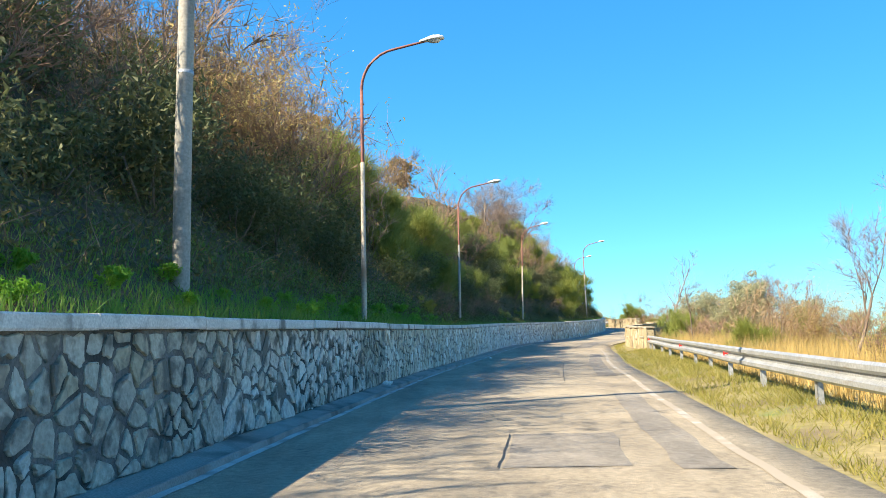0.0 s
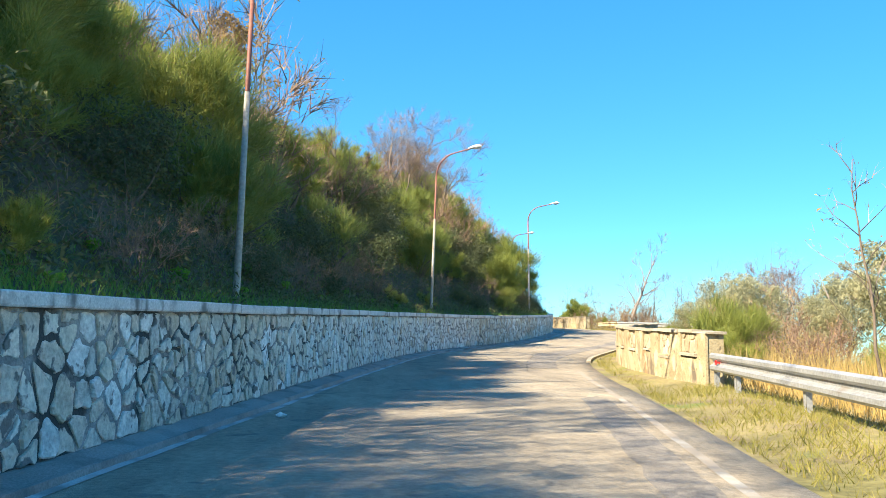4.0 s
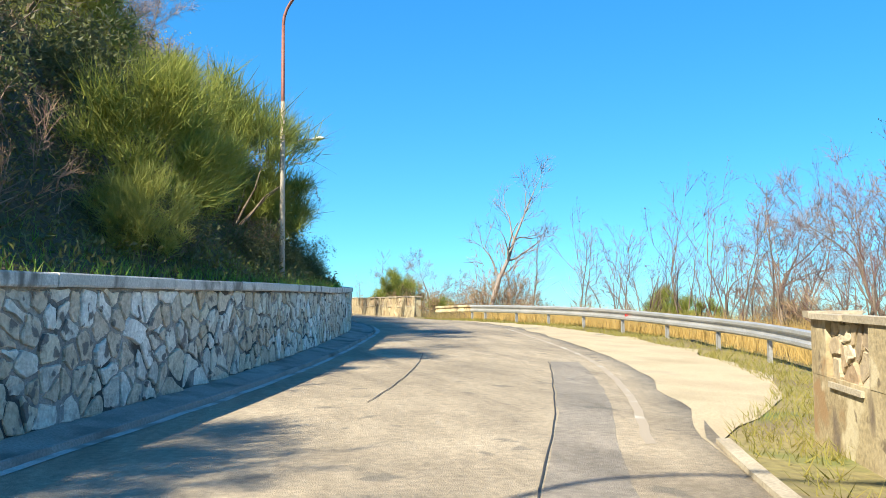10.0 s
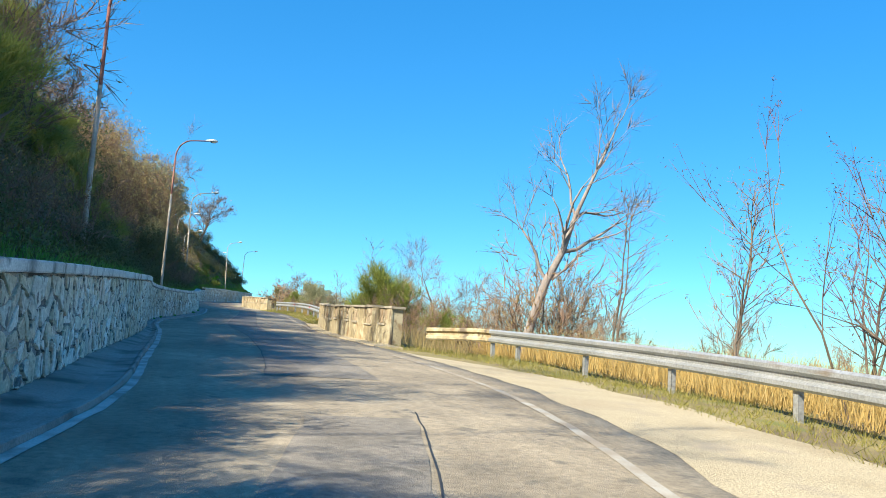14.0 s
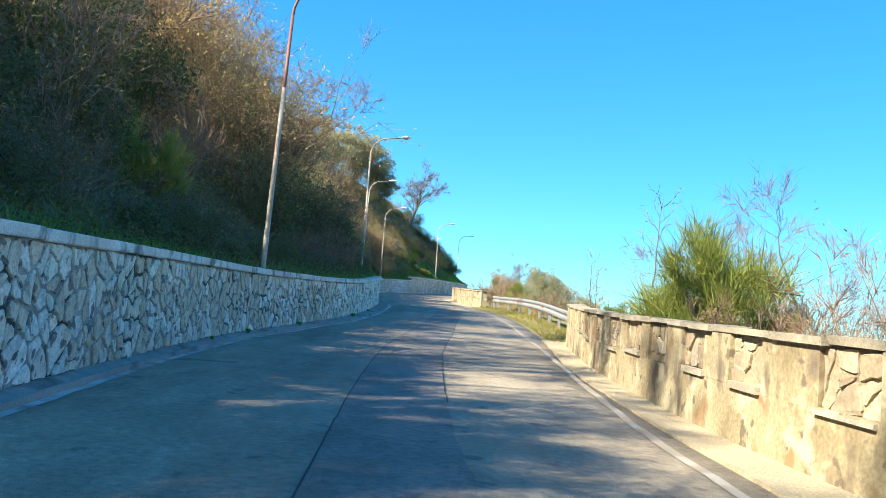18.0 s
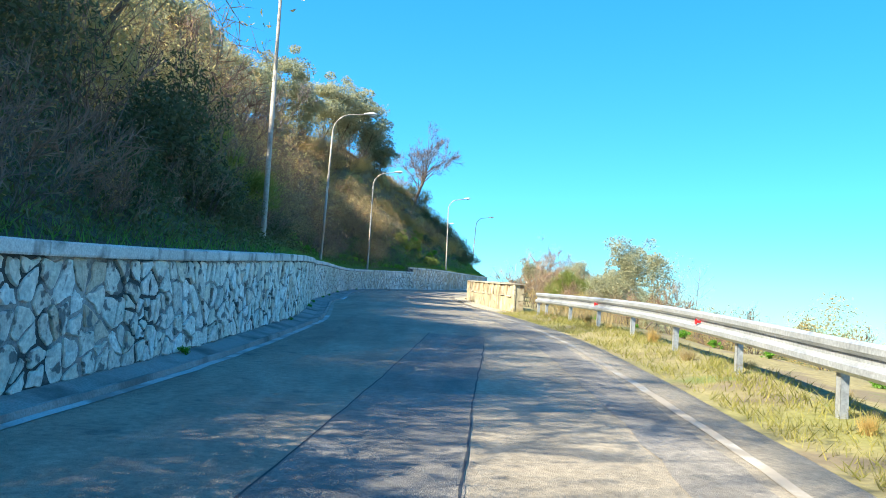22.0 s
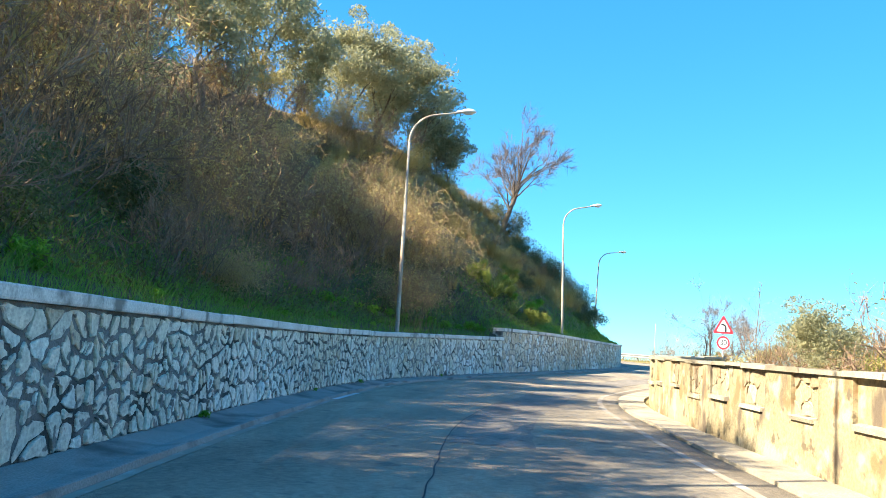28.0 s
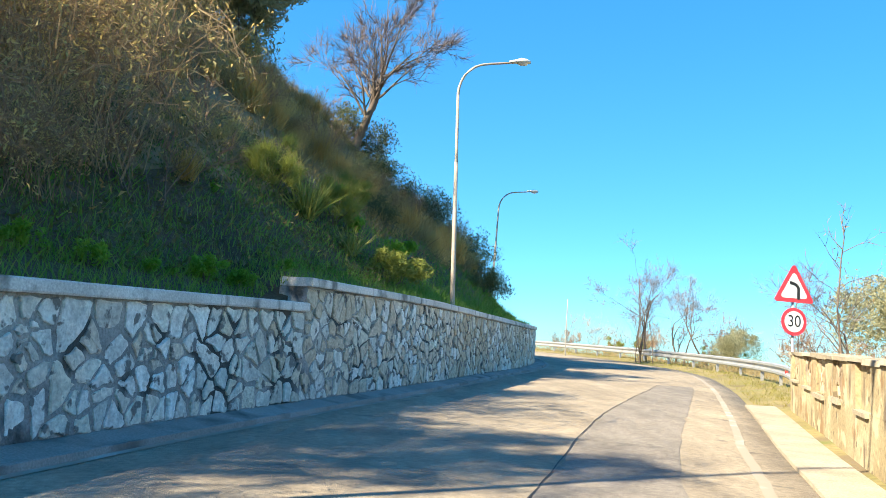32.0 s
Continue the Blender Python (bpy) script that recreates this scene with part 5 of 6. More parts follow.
for k in range(16):
    plant(("yellow", "bramble", "yellow", "shrub")[k % 4], hill(191 + 13.5 * ((k * 0.618) % 1), 10.2 + 3.4 * ((k * 0.377) % 1)), 0.7 + 0.3 * ((k * 0.291) % 1))
plant("yellow", hill(196.2, 7.2), 0.95)
plant("bramble", hill(195.2, 6.8), 0.6)
for y, p, s in ((197.8, 2.4, 1.0), (198.6, 1.7, 0.75)):
    plant("spike", hill(y, p), s)
plant("juniper", hill(199.6, 1.1), 1.0, 20)
plant("juniper", hill(200.8, 1.3), 0.7, 100)
for i in range(46):
    q = ("bramble", "shrub", "tuft", "bramble", "yellow")[i % 5]
    plant(q, hill(193 + 28 * ((i * 0.618) % 1), 3.2 + 6.5 * ((i * 0.377) % 1)), (0.34 if q != "tuft" else 0.9) * (0.7 + 0.7 * ((i * 0.291) % 1)))
for i in range(44):
    plant("tuft", hill(194 + 22 * ((i * 0.618) % 1), 2.6 + 7.5 * ((i * 0.377) % 1)), 0.6 + 0.8 * ((i * 0.291) % 1))
for i in range(14):
    y = 118 + 74 * ((i * 0.618) % 1)
    a = across(y)
    plant("green", (float(WALL(y)) + 0.12 * a[0], y + 0.12 * a[1], float(LEVEL(y)) + 0.02), 0.14 + 0.08 * ((i * 0.291) % 1))
for i in range(24):
    plant("green", hill(176 + 19 * ((i * 0.618) % 1), 0.6 + 2.0 * ((i * 0.377) % 1)), 0.32 + 0.36 * ((i * 0.291) % 1))
for y, p, s in ((156, 7.5, 1.15), (160.5, 8.4, 1.2), (164, 8.8, 1.2), (168, 9.4, 1.25), (153, 8.0, 1.1), (172, 9.6, 1.25), (176, 10.2, 1.25), (180, 10.6, 1.2), (183.5, 11.4, 1.25), (187, 12.4, 1.3), (191, 13.0, 1.35), (194.5, 13.2, 1.3), (198, 13.4, 1.3), (201.5, 13.4, 1.25)):
    plant("olive", hill(y, p) - Vector((0, 0, 0.6)), s)
for x, y, s in ((33.0, 227.5, 0.68), (34.4, 231, 0.75), (36.0, 230.5, 0.75), (37.6, 229.5, 0.65), (35.0, 226, 0.5), (30.3, 200.6, 0.5)):
    plant("tree", (x, y, right_ground(y, max(0, x - float(EDGE(y))))), s)
plant("dark", hill(141.5, 1.5), 0.75, 0, 2)
plant("dark", hill(83, 0.8), 0.3, 0, 2)
for dx, dy, s in ((-0.8, 0.6, 1.2), (0.9, 1.2, 1.1), (0.2, 2.2, 1.3), (1.9, 2.0, 1.0), (3.2, 2.6, 0.9), (4.6, 3.0, 0.8)):
    q = hill(217.6 + dy, 8.3 - dx)
    plant("dark", q, s)

# Valley side.
def right_at(x, y):
    return (x, y, right_ground(y, max(0, x - float(EDGE(y)))) - 0.05)


RIGHT = [
    ("shrub", 4, 36, 6.0, 12, 9, 0.8), ("broom", 4, 46, 5.5, 10, 14, 0.75), ("bramble", 4, 44, 5.0, 9, 9, 0.6), ("olive_bush", 8, 46, 6.5, 11, 6, 0.7), ("tree", 14, 30, 7.5, 12, 4, 0.55), ("yellow", 14, 42, 6.5, 11, 5, 0.6),
    ("shrub", 42, 68, 3.4, 8, 12, 0.65), ("broom", 44, 68, 2.6, 7, 12, 0.75), ("olive", 45, 62, 5, 9, 4, 0.55), ("yellow", 44, 68, 3, 7, 6, 0.6),
    ("shrub", 72, 91, 7.5, 12, 10, 0.75), ("tree", 72, 87, 6.5, 12, 11, 0.72), ("broom", 86, 92, 6, 9, 4, 0.75), ("yellow", 72, 92, 8, 12, 6, 0.7), ("shrub", 92, 106, 8, 13, 7, 0.4),
    ("shrub", 106, 128, 2.5, 7, 12, 0.75), ("yellow", 106, 128, 2.5, 8, 6, 0.7), ("tree", 110, 136, 6, 12, 4, 0.55), ("broom", 108, 136, 2.5, 6, 4, 0.7),
    ("shrub", 134, 166, 3.2, 5.6, 12, 0.5), ("yellow", 134, 166, 3.2, 5.6, 12, 0.5), ("green", 134, 160, 2.6, 3.6, 9, 0.4), ("tuft", 128, 160, 0.9, 2.2, 14, 0.35),
    ("shrub", 132, 160, 5, 10, 9, 0.8), ("olive", 146, 164, 9, 15, 6, 0.7), ("yellow", 136, 162, 4.5, 11, 10, 0.85),
    ("olive", 166, 200, 9, 16, 7, 0.7), ("shrub", 166, 200, 3, 8, 12, 0.75), ("yellow", 166, 200, 3, 8, 10, 0.7), ("broom", 166, 200, 2.5, 7, 5, 0.7),
    ("shrub", 202, 256, 4.5, 12, 16, 0.8), ("broom", 205, 255, 4.5, 9, 6, 0.6),
]
for kind, y0, y1, d0, d1, count, size in RIGHT:
    for i in range(count):
        y = y0 + (y1 - y0) * (i + rng.uniform(0, 1)) / count
        plant(kind, right_at(float(EDGE(y)) + rng.uniform(d0, d1), y), size * rng.uniform(0.7, 1.2))
for i in range(16):
    y = 74 + 18 * ((i * 0.618) % 1)
    plant("stem", right_at(float(RAIL_B(y)) + 1.6 + 4 * ((i * 0.377) % 1), y), 0.75 + 0.4 * ((i * 0.291) % 1))
for i in range(8):
    y = 76 + 30 * ((i * 0.618) % 1)
    plant("shrub", right_at(float(RAIL_B(y)) + 2.5 + 4 * ((i * 0.377) % 1), y), 0.42 + 0.25 * ((i * 0.291) % 1))
# Landmarks among them.
def forked_tree():
    t = thing("forked_tree", "pale leafless tree leaning outward above a twiggy thicket", "tree")
    s, tips = Shape(), []
    trunk_at = [Vector(p) for p in ((-0.1, 0, -0.3), (0.25, 0, 1.2), (0.6, 0.05, 2.4), (1.0, 0, 3.3), (1.35, 0.1, 4.4), (1.85, 0, 5.8), (2.5, 0.1, 7.4))]
    s.tube(trunk_at, [0.16, 0.14, 0.125, 0.10, 0.07, 0.045, 0.02], 8)
    for i, d, ln, r in ((2, (-0.55, 0.2, 1), 1.7, 0.06), (2, (0.9, -0.3, 0.5), 1.3, 0.06), (3, (1, 0.1, 0.25), 1.9, 0.07), (3, (-0.35, -0.4, 1), 2.0, 0.06), (4, (-0.15, 0.3, 1), 1.7, 0.05),
                        (4, (0.9, 0.3, 0.6), 1.5, 0.045), (5, (0.0, -0.2, 1), 1.3, 0.03), (5, (0.7, 0.3, 0.7), 1.2, 0.03), (6, (0.4, 0, 1), 0.9, 0.02), (1, (-0.8, 0.3, 0.7), 1.0, 0.03)):
        limb(s, trunk_at[i], Vector(d).normalized(), ln, r, 2, 0.6, 0.3, tips, 0.62, (2, 3))
    part("trunk", s.mesh("trunk", PALEBARK, True), t)
    part("bare_crown", twig_mesh(tips, 6, 0.6, 0.013, "bare_crown", TREETWIG)[0], t)
    return t


KINDS["forked"] = [forked_tree()]
plant("forked", right_at(28.0, 105.0), 1.08, 0)
for dx, dy, s in ((0.9, 0.2, 1.15), (1.5, -0.5, 1.0), (0.4, 0.9, 0.95), (1.2, 0.6, 1.25)):
    plant("shrub", right_at(28.0 + dx, 105 + dy), s)
plant("broom", right_at(27.1, 120.9), 1.4, 0, 2)
plant("broom", right_at(27.9, 121.9), 1.1, 60, 0)
plant("broom", right_at(26.9, 122.3), 0.95, 130, 2)
plant("dark", right_at(26.0, 121.6), 0.65)
plant("tree", right_at(30.5, 124.6), 0.72, 0, 0)
plant("tree", right_at(31.6, 126.0), 0.5, 90, 1)


def sapling(height, twigs, leaf_n):
    t = thing("sapling", "thin upright leafless sapling with few side twigs", "tree", "saplings")
    s, tips = Shape(), []
    stem = [Vector((0, 0, -0.2))]
    for i in range(8):
        stem.append(Vector((stem[-1].x + rng.normal() * 0.05, stem[-1].y + rng.normal() * 0.05, height * (i + 1) / 8)))
    s.tube(stem, [0.038 * (1 - 0.1 * i) for i in range(9)], 6)
    part("trunk", s.mesh("trunk", BARK, True), t)
    s = Shape()
    for i in range(twigs):
        q = 0.22 + 0.75 * (i + rng.uniform(0, 1)) / twigs
        k = min(int(q * 8), 7)
        at = stem[k].lerp(stem[k + 1], q * 8 - k)
        w = 2.4 * i + rng.uniform(-0.4, 0.4)
        limb(s, at, Vector((math.cos(w), math.sin(w), rng.uniform(0.5, 1.3))).normalized(), height * 0.26 * (1.15 - q * 0.8), 0.013, 1, 0.6, 0.5, tips, 0.6, (1, 2), 3)
    tagged(part("branching", s.mesh("branching", BARK, True), t), kind="stuff")
    me, tip = twig_mesh(tips, 3, 0.22, 0.012, "bare_crown", TREETWIG)
    part("bare_crown", me, t)
    c = tip[rng.integers(0, len(tip), leaf_n)] + rng.normal(size=(leaf_n, 3)) * 0.03
    part("crown", mesh("crown", *leaves(c, 0.045), BROWNLEAF), t)
    return t


SAPLINGS = [sapling(4.6, 14, 40), sapling(4.4, 30, 150), sapling(5.0, 18, 60)]
KINDS["sapling"] = SAPLINGS
for x, y, s in ((27.3, 129.0, 1.0), (11.1, 38.0, 0.9), (26.6, 133.6, 0.62), (26.75, 133.9, 0.58), (30.1, 200.4, 1.0), (33.9, 231, 1.0), (33.2, 229, 0.85), (34.6, 232.5, 0.9), (33.6, 227, 0.8), (28.6, 100.3, 0.95), (28.2, 99.2, 0.85), (29.4, 96, 0.9), (28.9, 95.2, 1.0), (32.4, 207, 0.7), (28.6, 150, 0.6), (30.5, 88, 1.0), (31.2, 85, 1.1), (29.6, 84, 1.0), (29.4, 92, 0.9), (27.5, 80, 0.9), (29, 78, 1.1)):
    plant("sapling", right_at(x, y), s)
for x, y, s in ((27.2, 151.7, 1.05), (27.9, 159.0, 0.95), (28.6, 156.0, 0.6), (29.0, 168, 1.0), (30.2, 172, 1.1), (31.5, 176, 1.15), (28.6, 166, 0.8), (26.8, 181.2, 1.05), (28.6, 186, 0.9), (33.5, 205.0, 1.3), (37.5, 226, 0.8), (39, 228, 0.9), (36, 222, 0.7), (17.6, 57.5, 1.2), (18.9, 58.5, 1.25), (17.0, 60.5, 0.9)):
    plant("olive_bush", Vector(right_at(x, y)) - Vector((0, 0, 0.3)), s)
for kind, x, y, s in (("tree", 9.6, 20.5, 0.55), ("shrub", 10.8, 28, 0.8), ("broom", 9.9, 27, 0.6), ("broom", 10.6, 30, 0.65), ("yellow", 11.6, 31, 0.7), ("shrub", 12.6, 37, 0.6), ("olive_bush", 15.5, 47, 0.75), ("shrub", 8.8, 17, 0.5), ("stem", 8.2, 13.5, 0.7), ("shrub", 12.9, 43, 0.6)):
    plant(kind, right_at(x, y), s)
for x, y, s, w in ((32.5, 166, 0.8, 1), (35, 178, 0.75, 0), (36, 188, 0.8, 2)):
    plant("olive", Vector(right_at(x, y)) - Vector((0, 0, 0.5)), s, None, w)
for kind, models in KINDS.items():
    for i, o in enumerate(models):
        if (kind, i) not in used:
            for c in list(o.children_recursive):
                bpy.data.objects.remove(c)
            bpy.data.objects.remove(o)


# ---- grass and litter ----
def grass(name, label, category, spots, height, width, mat, lean=0.35):
    spots = np.asarray(spots)
    n = len(spots)
    h = height * rng.uniform(0.45, 1.25, (n, 1))
    tip = spots + np.concatenate([rng.normal(size=(n, 2)) * lean * h, h], 1)
    tagged(new(name, mesh(name, *blades(spots, tip, width * rng.uniform(0.6, 1.4, n)), mat)), label, category, kind="stuff")


def hill_spots(y0, y1, p0, p1, count, power=1.0):
    """Places on the slope, thinned out by patches."""
    tab_y, tab_p = np.linspace(y0, y1, int((y1 - y0) / 1.0) + 2), np.linspace(p0, p1, 10)
    tab = np.array([[hill(y, p) for p in tab_p] for y in tab_y])
    u, w = rng.uniform(0, 1, count) * (len(tab_y) - 1.001), rng.uniform(0, 1, count) ** power * (len(tab_p) - 1.001)
    i, j = u.astype(int), w.astype(int)
    fu, fw = (u - i)[:, None], (w - j)[:, None]
    return (tab[i, j] * (1 - fu) + tab[i + 1, j] * fu) * (1 - fw) + (tab[i, j + 1] * (1 - fu) + tab[i + 1, j + 1] * fu) * fw - np.array([0, 0, 0.02])


def right_spots(y0, y1, lo, hi, count):
    out = []
    for y in rng.uniform(y0, y1, count):
        a, b = lo(y), hi(y)
        d = a + (b - a) * rng.uniform()
        out.append((float(EDGE(y)) + d, y, right_ground(y, d) - 0.02))
    return out


grass("bank_grass", "lush green grass along the top of the wall", "grass", np.concatenate([hill_spots(-10, 34, 0.28, 2.4, 24000, 1.3), hill_spots(34, 158, 0.28, 1.6, 16000, 1.4), hill_spots(158, 240, 0.28, 2.2, 24000, 1.4)]), 0.19, 0.016, GRASS)
grass("slope_grass", "dry straw-coloured grass on the open slope", "grass", np.repeat(hill_spots(190, 226, 2.6, 12, 1500), 22, axis=0) + rng.normal(size=(33000, 3)) * np.array([0.15, 0.15, 0.03]), 0.36, 0.02, SLOPEGRASS, 0.7)
grass("slope_golden_grass", "golden dry grass in clumps on the open slope", "grass", np.repeat(hill_spots(196, 222, 3.2, 10, 130), 60, axis=0) + rng.normal(size=(7800, 3)) * np.array([0.13, 0.13, 0.03]), 0.55, 0.02, GOLDGRASS, 0.4)
grass("slope_green_grass", "green grass among the brush", "grass", hill_spots(160, 224, 0.9, 3.6, 22000, 1.6), 0.24, 0.02, GRASS, 0.5)
lit = hill_spots(-10, 187, 1.3, 15, 90000, 1.3) + np.array([0, 0, 1]) * np.abs(rng.normal(size=(90000, 1))) * 0.30
tagged(new("ground_ivy", mesh("ground_ivy", *leaves(lit, 0.05), DARKLEAF)), "dark ivy and bramble leaves covering the hillside", "undergrowth", kind="stuff")
low = np.concatenate([hill_spots(28, 158, 0.35, 4.2, 80000), hill_spots(-6, 28, 1.4, 4.2, 16000), hill_spots(158, 200, 0.8, 5.0, 30000)])
low = low + np.array([0, 0, 1]) * np.abs(rng.normal(size=(len(low), 1))) * 0.16
tagged(new("low_undergrowth", mesh("low_undergrowth", *leaves(low, 0.055), UNDERLEAF)), "low tangle of weeds and brown leaves above the wall", "undergrowth", kind="stuff")
lit = hill_spots(-10, 240, 1.6, 15, 40000) + np.array([0, 0, 1]) * np.abs(rng.normal(size=(40000, 1))) * 0.25
tagged(new("leaf_litter", mesh("leaf_litter", *leaves(lit, 0.06), BROWNLEAF)), "withered brown leaves on the hillside", "undergrowth", kind="stuff")
grass("dry_stalks", "dry brown stalks and brambles among the brush", "undergrowth", hill_spots(-10, 186, 1.5, 14, 22000, 1.2), 0.5, 0.016, TWIG, 0.8)
far_of = lambda fn, k: (lambda y: float(fn(y)) - float(EDGE(y)) + k)
verge = right_spots(-10, 42, lambda y: 0.1, far_of(RAIL_A, 0.5), 36000) + right_spots(66, 104, far_of(RAIL_B, -1.5), far_of(RAIL_B, 0.6), 15000)
verge += right_spots(127, 160, lambda y: 0.15, far_of(RAIL_C, 0.6), 14000) + right_spots(42, 66, lambda y: 0.25, lambda y: 0.75, 1800) + right_spots(199, 258, lambda y: 0.2, far_of(RAIL_D, 0.6), 9000)
verge += right_spots(104, 107, lambda y: 0.2, lambda y: 3, 1500)
verge = [q for q in verge if noise.noise((q[0] * 0.8, q[1] * 0.8, 0)) > -0.12 or rng.uniform() < 0.3]
grass("verge_grass", "short yellow-green grass along the road verge", "grass", verge, 0.15, 0.013, VERGEGRASS, 0.6)
dry = right_spots(-10, 44, far_of(RAIL_A, 3), far_of(RAIL_A, 8), 5000)
dry += right_spots(42, 68, lambda y: 1.6, lambda y: 6, 4000) + right_spots(104, 130, lambda y: 1.6, lambda y: 6, 4000) + right_spots(150, 162, far_of(RAIL_C, 0.6), far_of(RAIL_C, 3), 900) + right_spots(199, 258, far_of(RAIL_D, 0.5), far_of(RAIL_D, 6), 7000)
grass("dry_grass", "tall dry straw-yellow grass behind the guardrail", "grass", dry, 0.75, 0.014, DRYGRASS, 0.25)

grass("golden_grass", "dense golden dry grass rising above the guardrail", "grass", right_spots(67, 107, far_of(RAIL_B, 0.7), far_of(RAIL_B, 4.5), 22000) + right_spots(-8, 44, far_of(RAIL_A, 0.5), far_of(RAIL_A, 5), 28000), 0.85, 0.015, GOLDGRASS, 0.22)

# ---- stones and copings, last ----
def cells(length, top, size_u, size_v):
    """Irregular stone outlines over a strip: Voronoi cells of a jittered grid."""
    nu, seeds = max(2, int(round(length / size_u))), []
    for i in range(nu):
        h = top((i + 0.5) / nu * length)
        nv = max(2, int(round(h / size_v)))
        for j in range(nv):
            seeds.append(((i + 0.5 + rng.uniform(-0.46, 0.46)) * length / nu, (j + 0.5 + (0.25 if i % 2 else -0.2) + rng.uniform(-0.4, 0.4)) * h / nv))
    seeds = [(u, v) for u, v in seeds if 0.03 < v < top(u) - 0.03 and rng.uniform() > 0.14]
    seeds += [(u + rng.uniform(-0.12, 0.12), v + rng.uniform(-0.1, 0.1)) for u, v in seeds if rng.uniform() < 0.30 and 0.15 < v < top(u) - 0.15 and 0.2 < u < length - 0.2]
    arr, out = np.array(seeds), []
    for i, (u, v) in enumerate(seeds):
        h = top(u)
        poly = [(max(0, u - 0.5), 0.0), (min(length, u + 0.5), 0.0), (min(length, u + 0.5), h), (max(0, u - 0.5), h)]
        d = (arr[:, 0] - u) ** 2 + (arr[:, 1] - v) ** 2
        for k in np.argsort(d)[1:14]:
            mx, my, nx, ny = (arr[k, 0] + u) / 2, (arr[k, 1] + v) / 2, arr[k, 0] - u, arr[k, 1] - v
            res = []
            for a, b in zip(poly, poly[1:] + poly[:1]):
                sa, sb = (a[0] - mx) * nx + (a[1] - my) * ny, (b[0] - mx) * nx + (b[1] - my) * ny
                if sa <= 0:
                    res.append(a)
                if (sa < 0) != (sb < 0):
                    t = sa / (sa - sb)
                    res.append((a[0] + (b[0] - a[0]) * t, a[1] + (b[1] - a[1]) * t))
            poly = res
            if len(poly) < 3:
                break
        if len(poly) >= 3:
            out.append(poly)
    return out


def stone_shape(poly, gap, proud):
    """A rough stone with chamfered edges out of an outline; x along, y out, z up."""
    c = np.mean(poly, axis=0)
    soft = []
    for a, b in zip(poly, poly[1:] + poly[:1]):
        ln = math.dist(a, b)
        if ln < 0.05:
            soft.append(((a[0] + b[0]) / 2, (a[1] + b[1]) / 2))
        else:
            k, w = rng.uniform(0.08, 0.17), rng.normal() * 0.035 * ln
            soft += [(a[0] + (b[0] - a[0]) * k, a[1] + (b[1] - a[1]) * k), ((a[0] + b[0]) / 2 - (b[1] - a[1]) / ln * w, (a[1] + b[1]) / 2 + (b[0] - a[0]) / ln * w), (b[0] - (b[0] - a[0]) * k, b[1] - (b[1] - a[1]) * k)]
    pts = np.array(soft) - c
    r = np.linalg.norm(pts, axis=1)
    pts = pts * (np.maximum(r - gap * rng.uniform(0.7, 1.3, len(r)), 0.3 * r) / np.maximum(r, 1e-6))[:, None]
    pts += rng.normal(size=pts.shape) * 0.006
    n = len(pts)
    tilt = rng.normal(size=2) * 0.05
    v = []
    for sc, dep in ((1.0, -0.03), (0.985, proud * 0.6), (0.90, proud)):
        for p in pts:
            q = p * sc
            v.append((q[0], dep + (q @ tilt if dep > 0 else 0) + (rng.uniform(-0.006, 0.006) if dep > 0 else 0), q[1]))
    f = [(k + i, k + (i + 1) % n, k + n + (i + 1) % n, k + n + i) for k in (0, n) for i in range(n)]
    f.append(tuple(2 * n + i for i in range(n)))
    return v, f, c


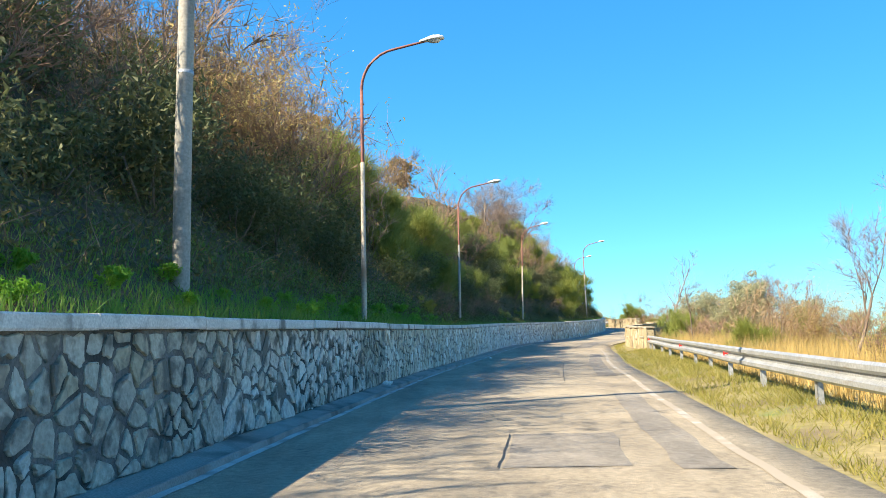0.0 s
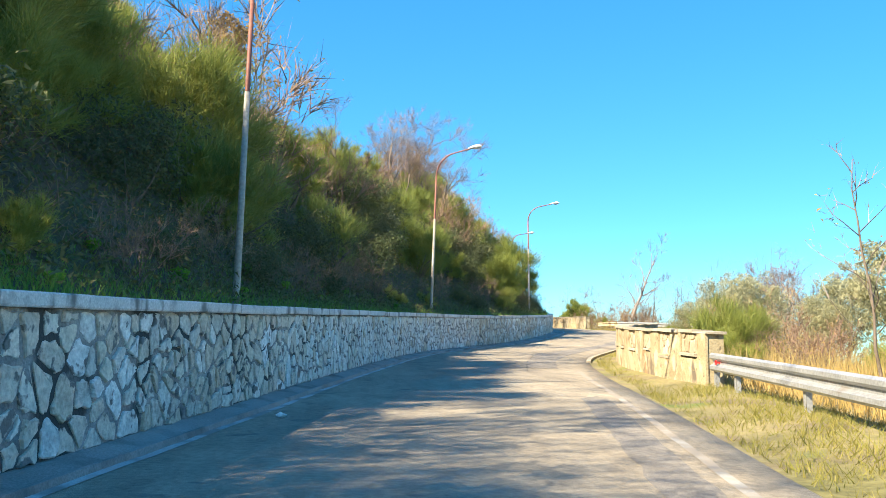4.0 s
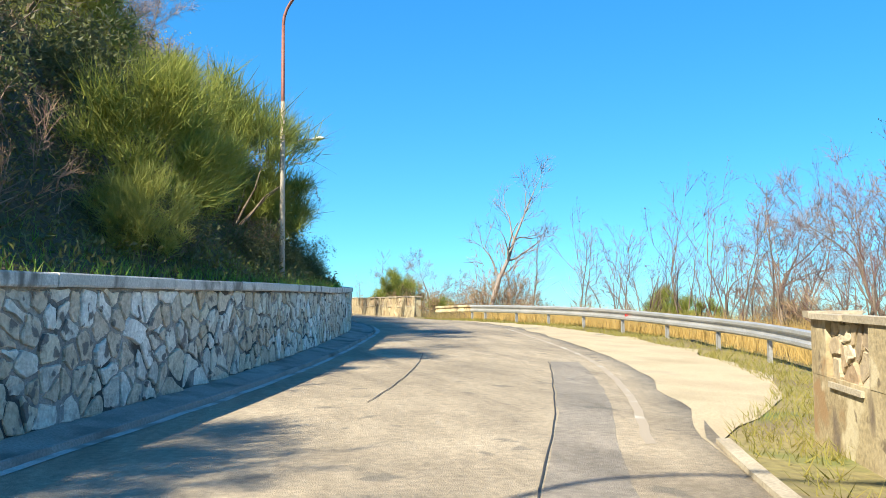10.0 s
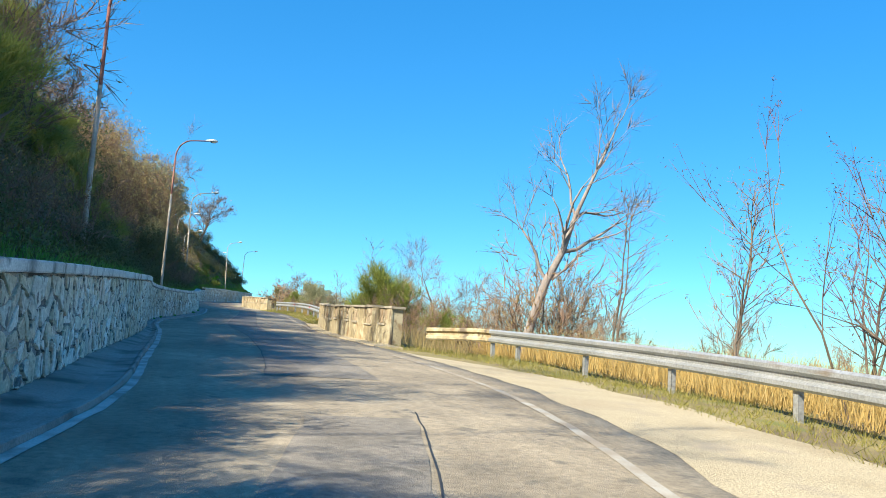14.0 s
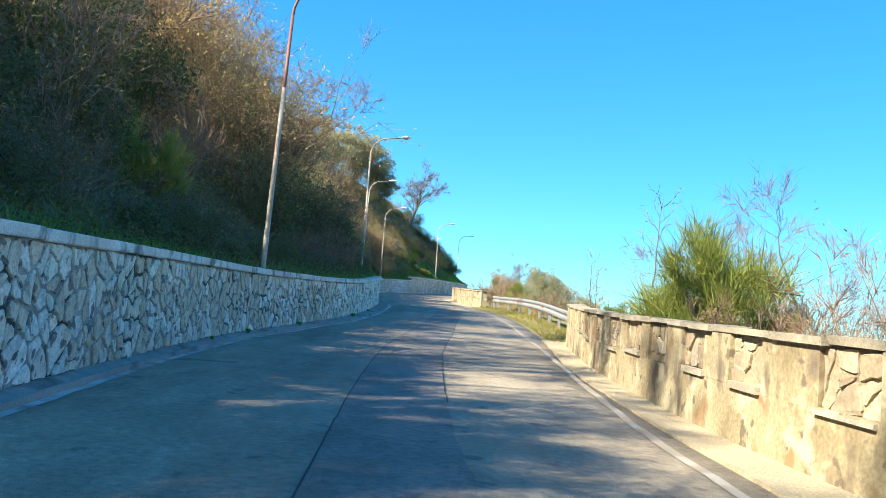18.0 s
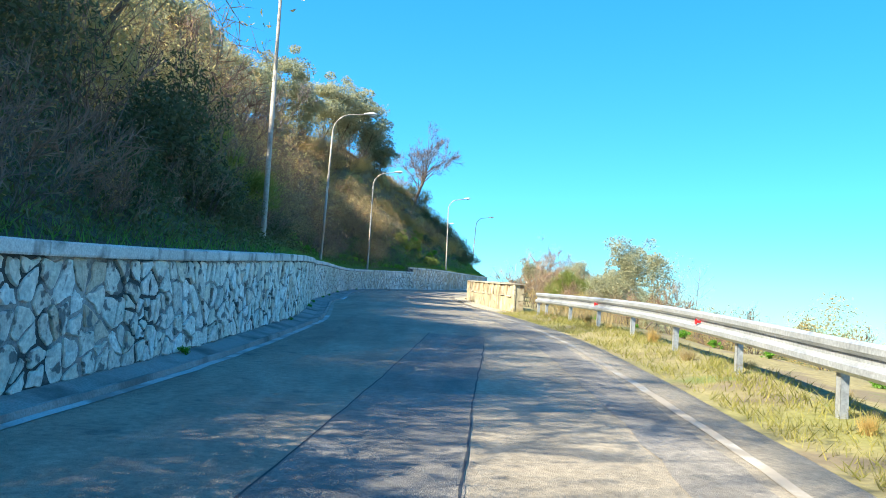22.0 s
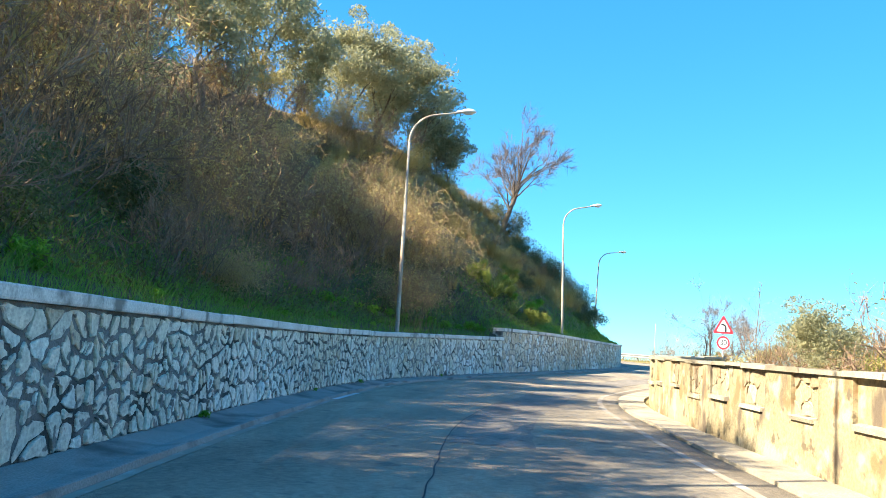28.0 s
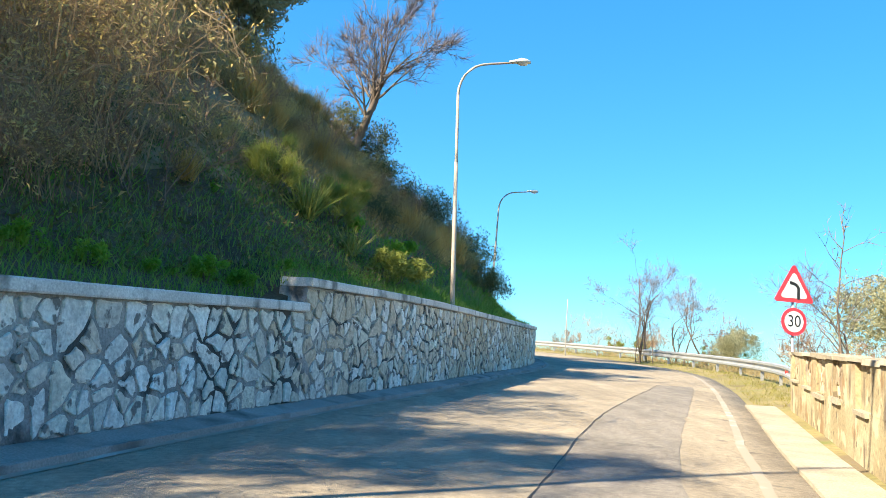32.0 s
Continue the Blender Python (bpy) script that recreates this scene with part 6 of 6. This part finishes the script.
def stones_on(fn, y0, y1, z0, top, size, gap, proud, mat, parent, limit, name, depth=0.0):
    """Stones over a stretch of wall; those past the limit are joined."""
    ys = np.linspace(y0, y1, 60)
    run = np.concatenate([[0], np.cumsum(np.hypot(np.diff(ys), np.diff(fn(ys))))])
    y_of = lambda u: float(np.interp(u, run, ys))
    jv, jf = [], []
    polys = cells(run[-1], lambda u: top(y_of(u)) - z0, *size)
    order = rng.permutation(len(polys))
    for count, i in enumerate(order):
        v, f, c = stone_shape(polys[i], gap, proud * rng.uniform(0.4, 1.3))
        y = y_of(c[0])
        a = across(y, fn)
        side = -1 if depth else 1
        out = (a[0] * side, a[1] * side)
        m = Matrix(((-a[1], out[0], 0, float(fn(y)) + a[0] * depth), (a[0], out[1], 0, y + a[1] * depth), (0, 0, 1, float(LEVEL(y)) + z0 + c[1]), (0, 0, 0, 1)))
        if count < limit:
            part("stone", mesh("stone", v, f, mat), parent, matrix=m)
        else:
            b = len(jv)
            jv += [m @ Vector(q) for q in v]
            jf += [tuple(b + k for k in q) for q in f]
    if jv:
        tagged(part(name, mesh(name, jv, jf, mat), parent), "further rubble stones of the wall", kind="stuff")


for i, w in enumerate(wall_objects):
    y0, y1 = SECTIONS[i], SECTIONS[i + 1]
    lim = lambda y, i=i: high(min(y, STEP - 0.01) if i < 10 else max(y, STEP + 0.01)) - 0.135
    near = 255 if 0 < i < 11 else 0
    loose = 0.034 if i == 8 else 0.030 if i in (1, 2, 9) else 0.024
    stones_on(WALL, y0, y1, 0.03, lim, (0.24, 0.215) if i == 8 else (0.28, 0.25), loose, 0.026, GRIMY_STONE if i in (0, 1) else STONE, w, near, "stone_rest")
    ys = np.linspace(y0, y1, int(round((y1 - y0) / 2.2)) + 1)
    for a, b in zip(ys[:-1], ys[1:]):
        v, f = [], []
        dz, do = rng.uniform(-0.008, 0.008), rng.uniform(-0.008, 0.008)
        for y in (a + 0.006, (a + b) / 2, b - 0.006):
            o, ac, h = wall_at(y), across(y), lim(y) + 0.005 + dz
            for off, z in ((0.075 + do, 0), (0.085 + do, 0.02), (0.085 + do, 0.115), (0.07 + do, 0.13), (-0.45, 0.135), (-0.45, 0)):
                v.append((o[0] + ac[0] * off, o[1] + ac[1] * off, o[2] + h + z))
        for s in range(2):
            for j in range(6):
                f.append((s * 6 + j, s * 6 + (j + 1) % 6, s * 6 + 6 + (j + 1) % 6, s * 6 + 6 + j))
        f += [tuple(range(6))[::-1], tuple(12 + j for j in range(6))]
        part("coping_slab", mesh("coping_slab", v, f, COPING), w, "pale weathered concrete coping")
for fn, bays, w in zip(PARAPETS, parapet_bays, parapet_objects):
    for a, b, low in bays:
        if rng.uniform() < 0.85:
            stones_on(fn, a + 0.01, b - 0.01, low, lambda y: 1.13, (0.25, 0.19), 0.014, 0.018, BAYSTONE, w, 99, "bay_stones", 0.05)
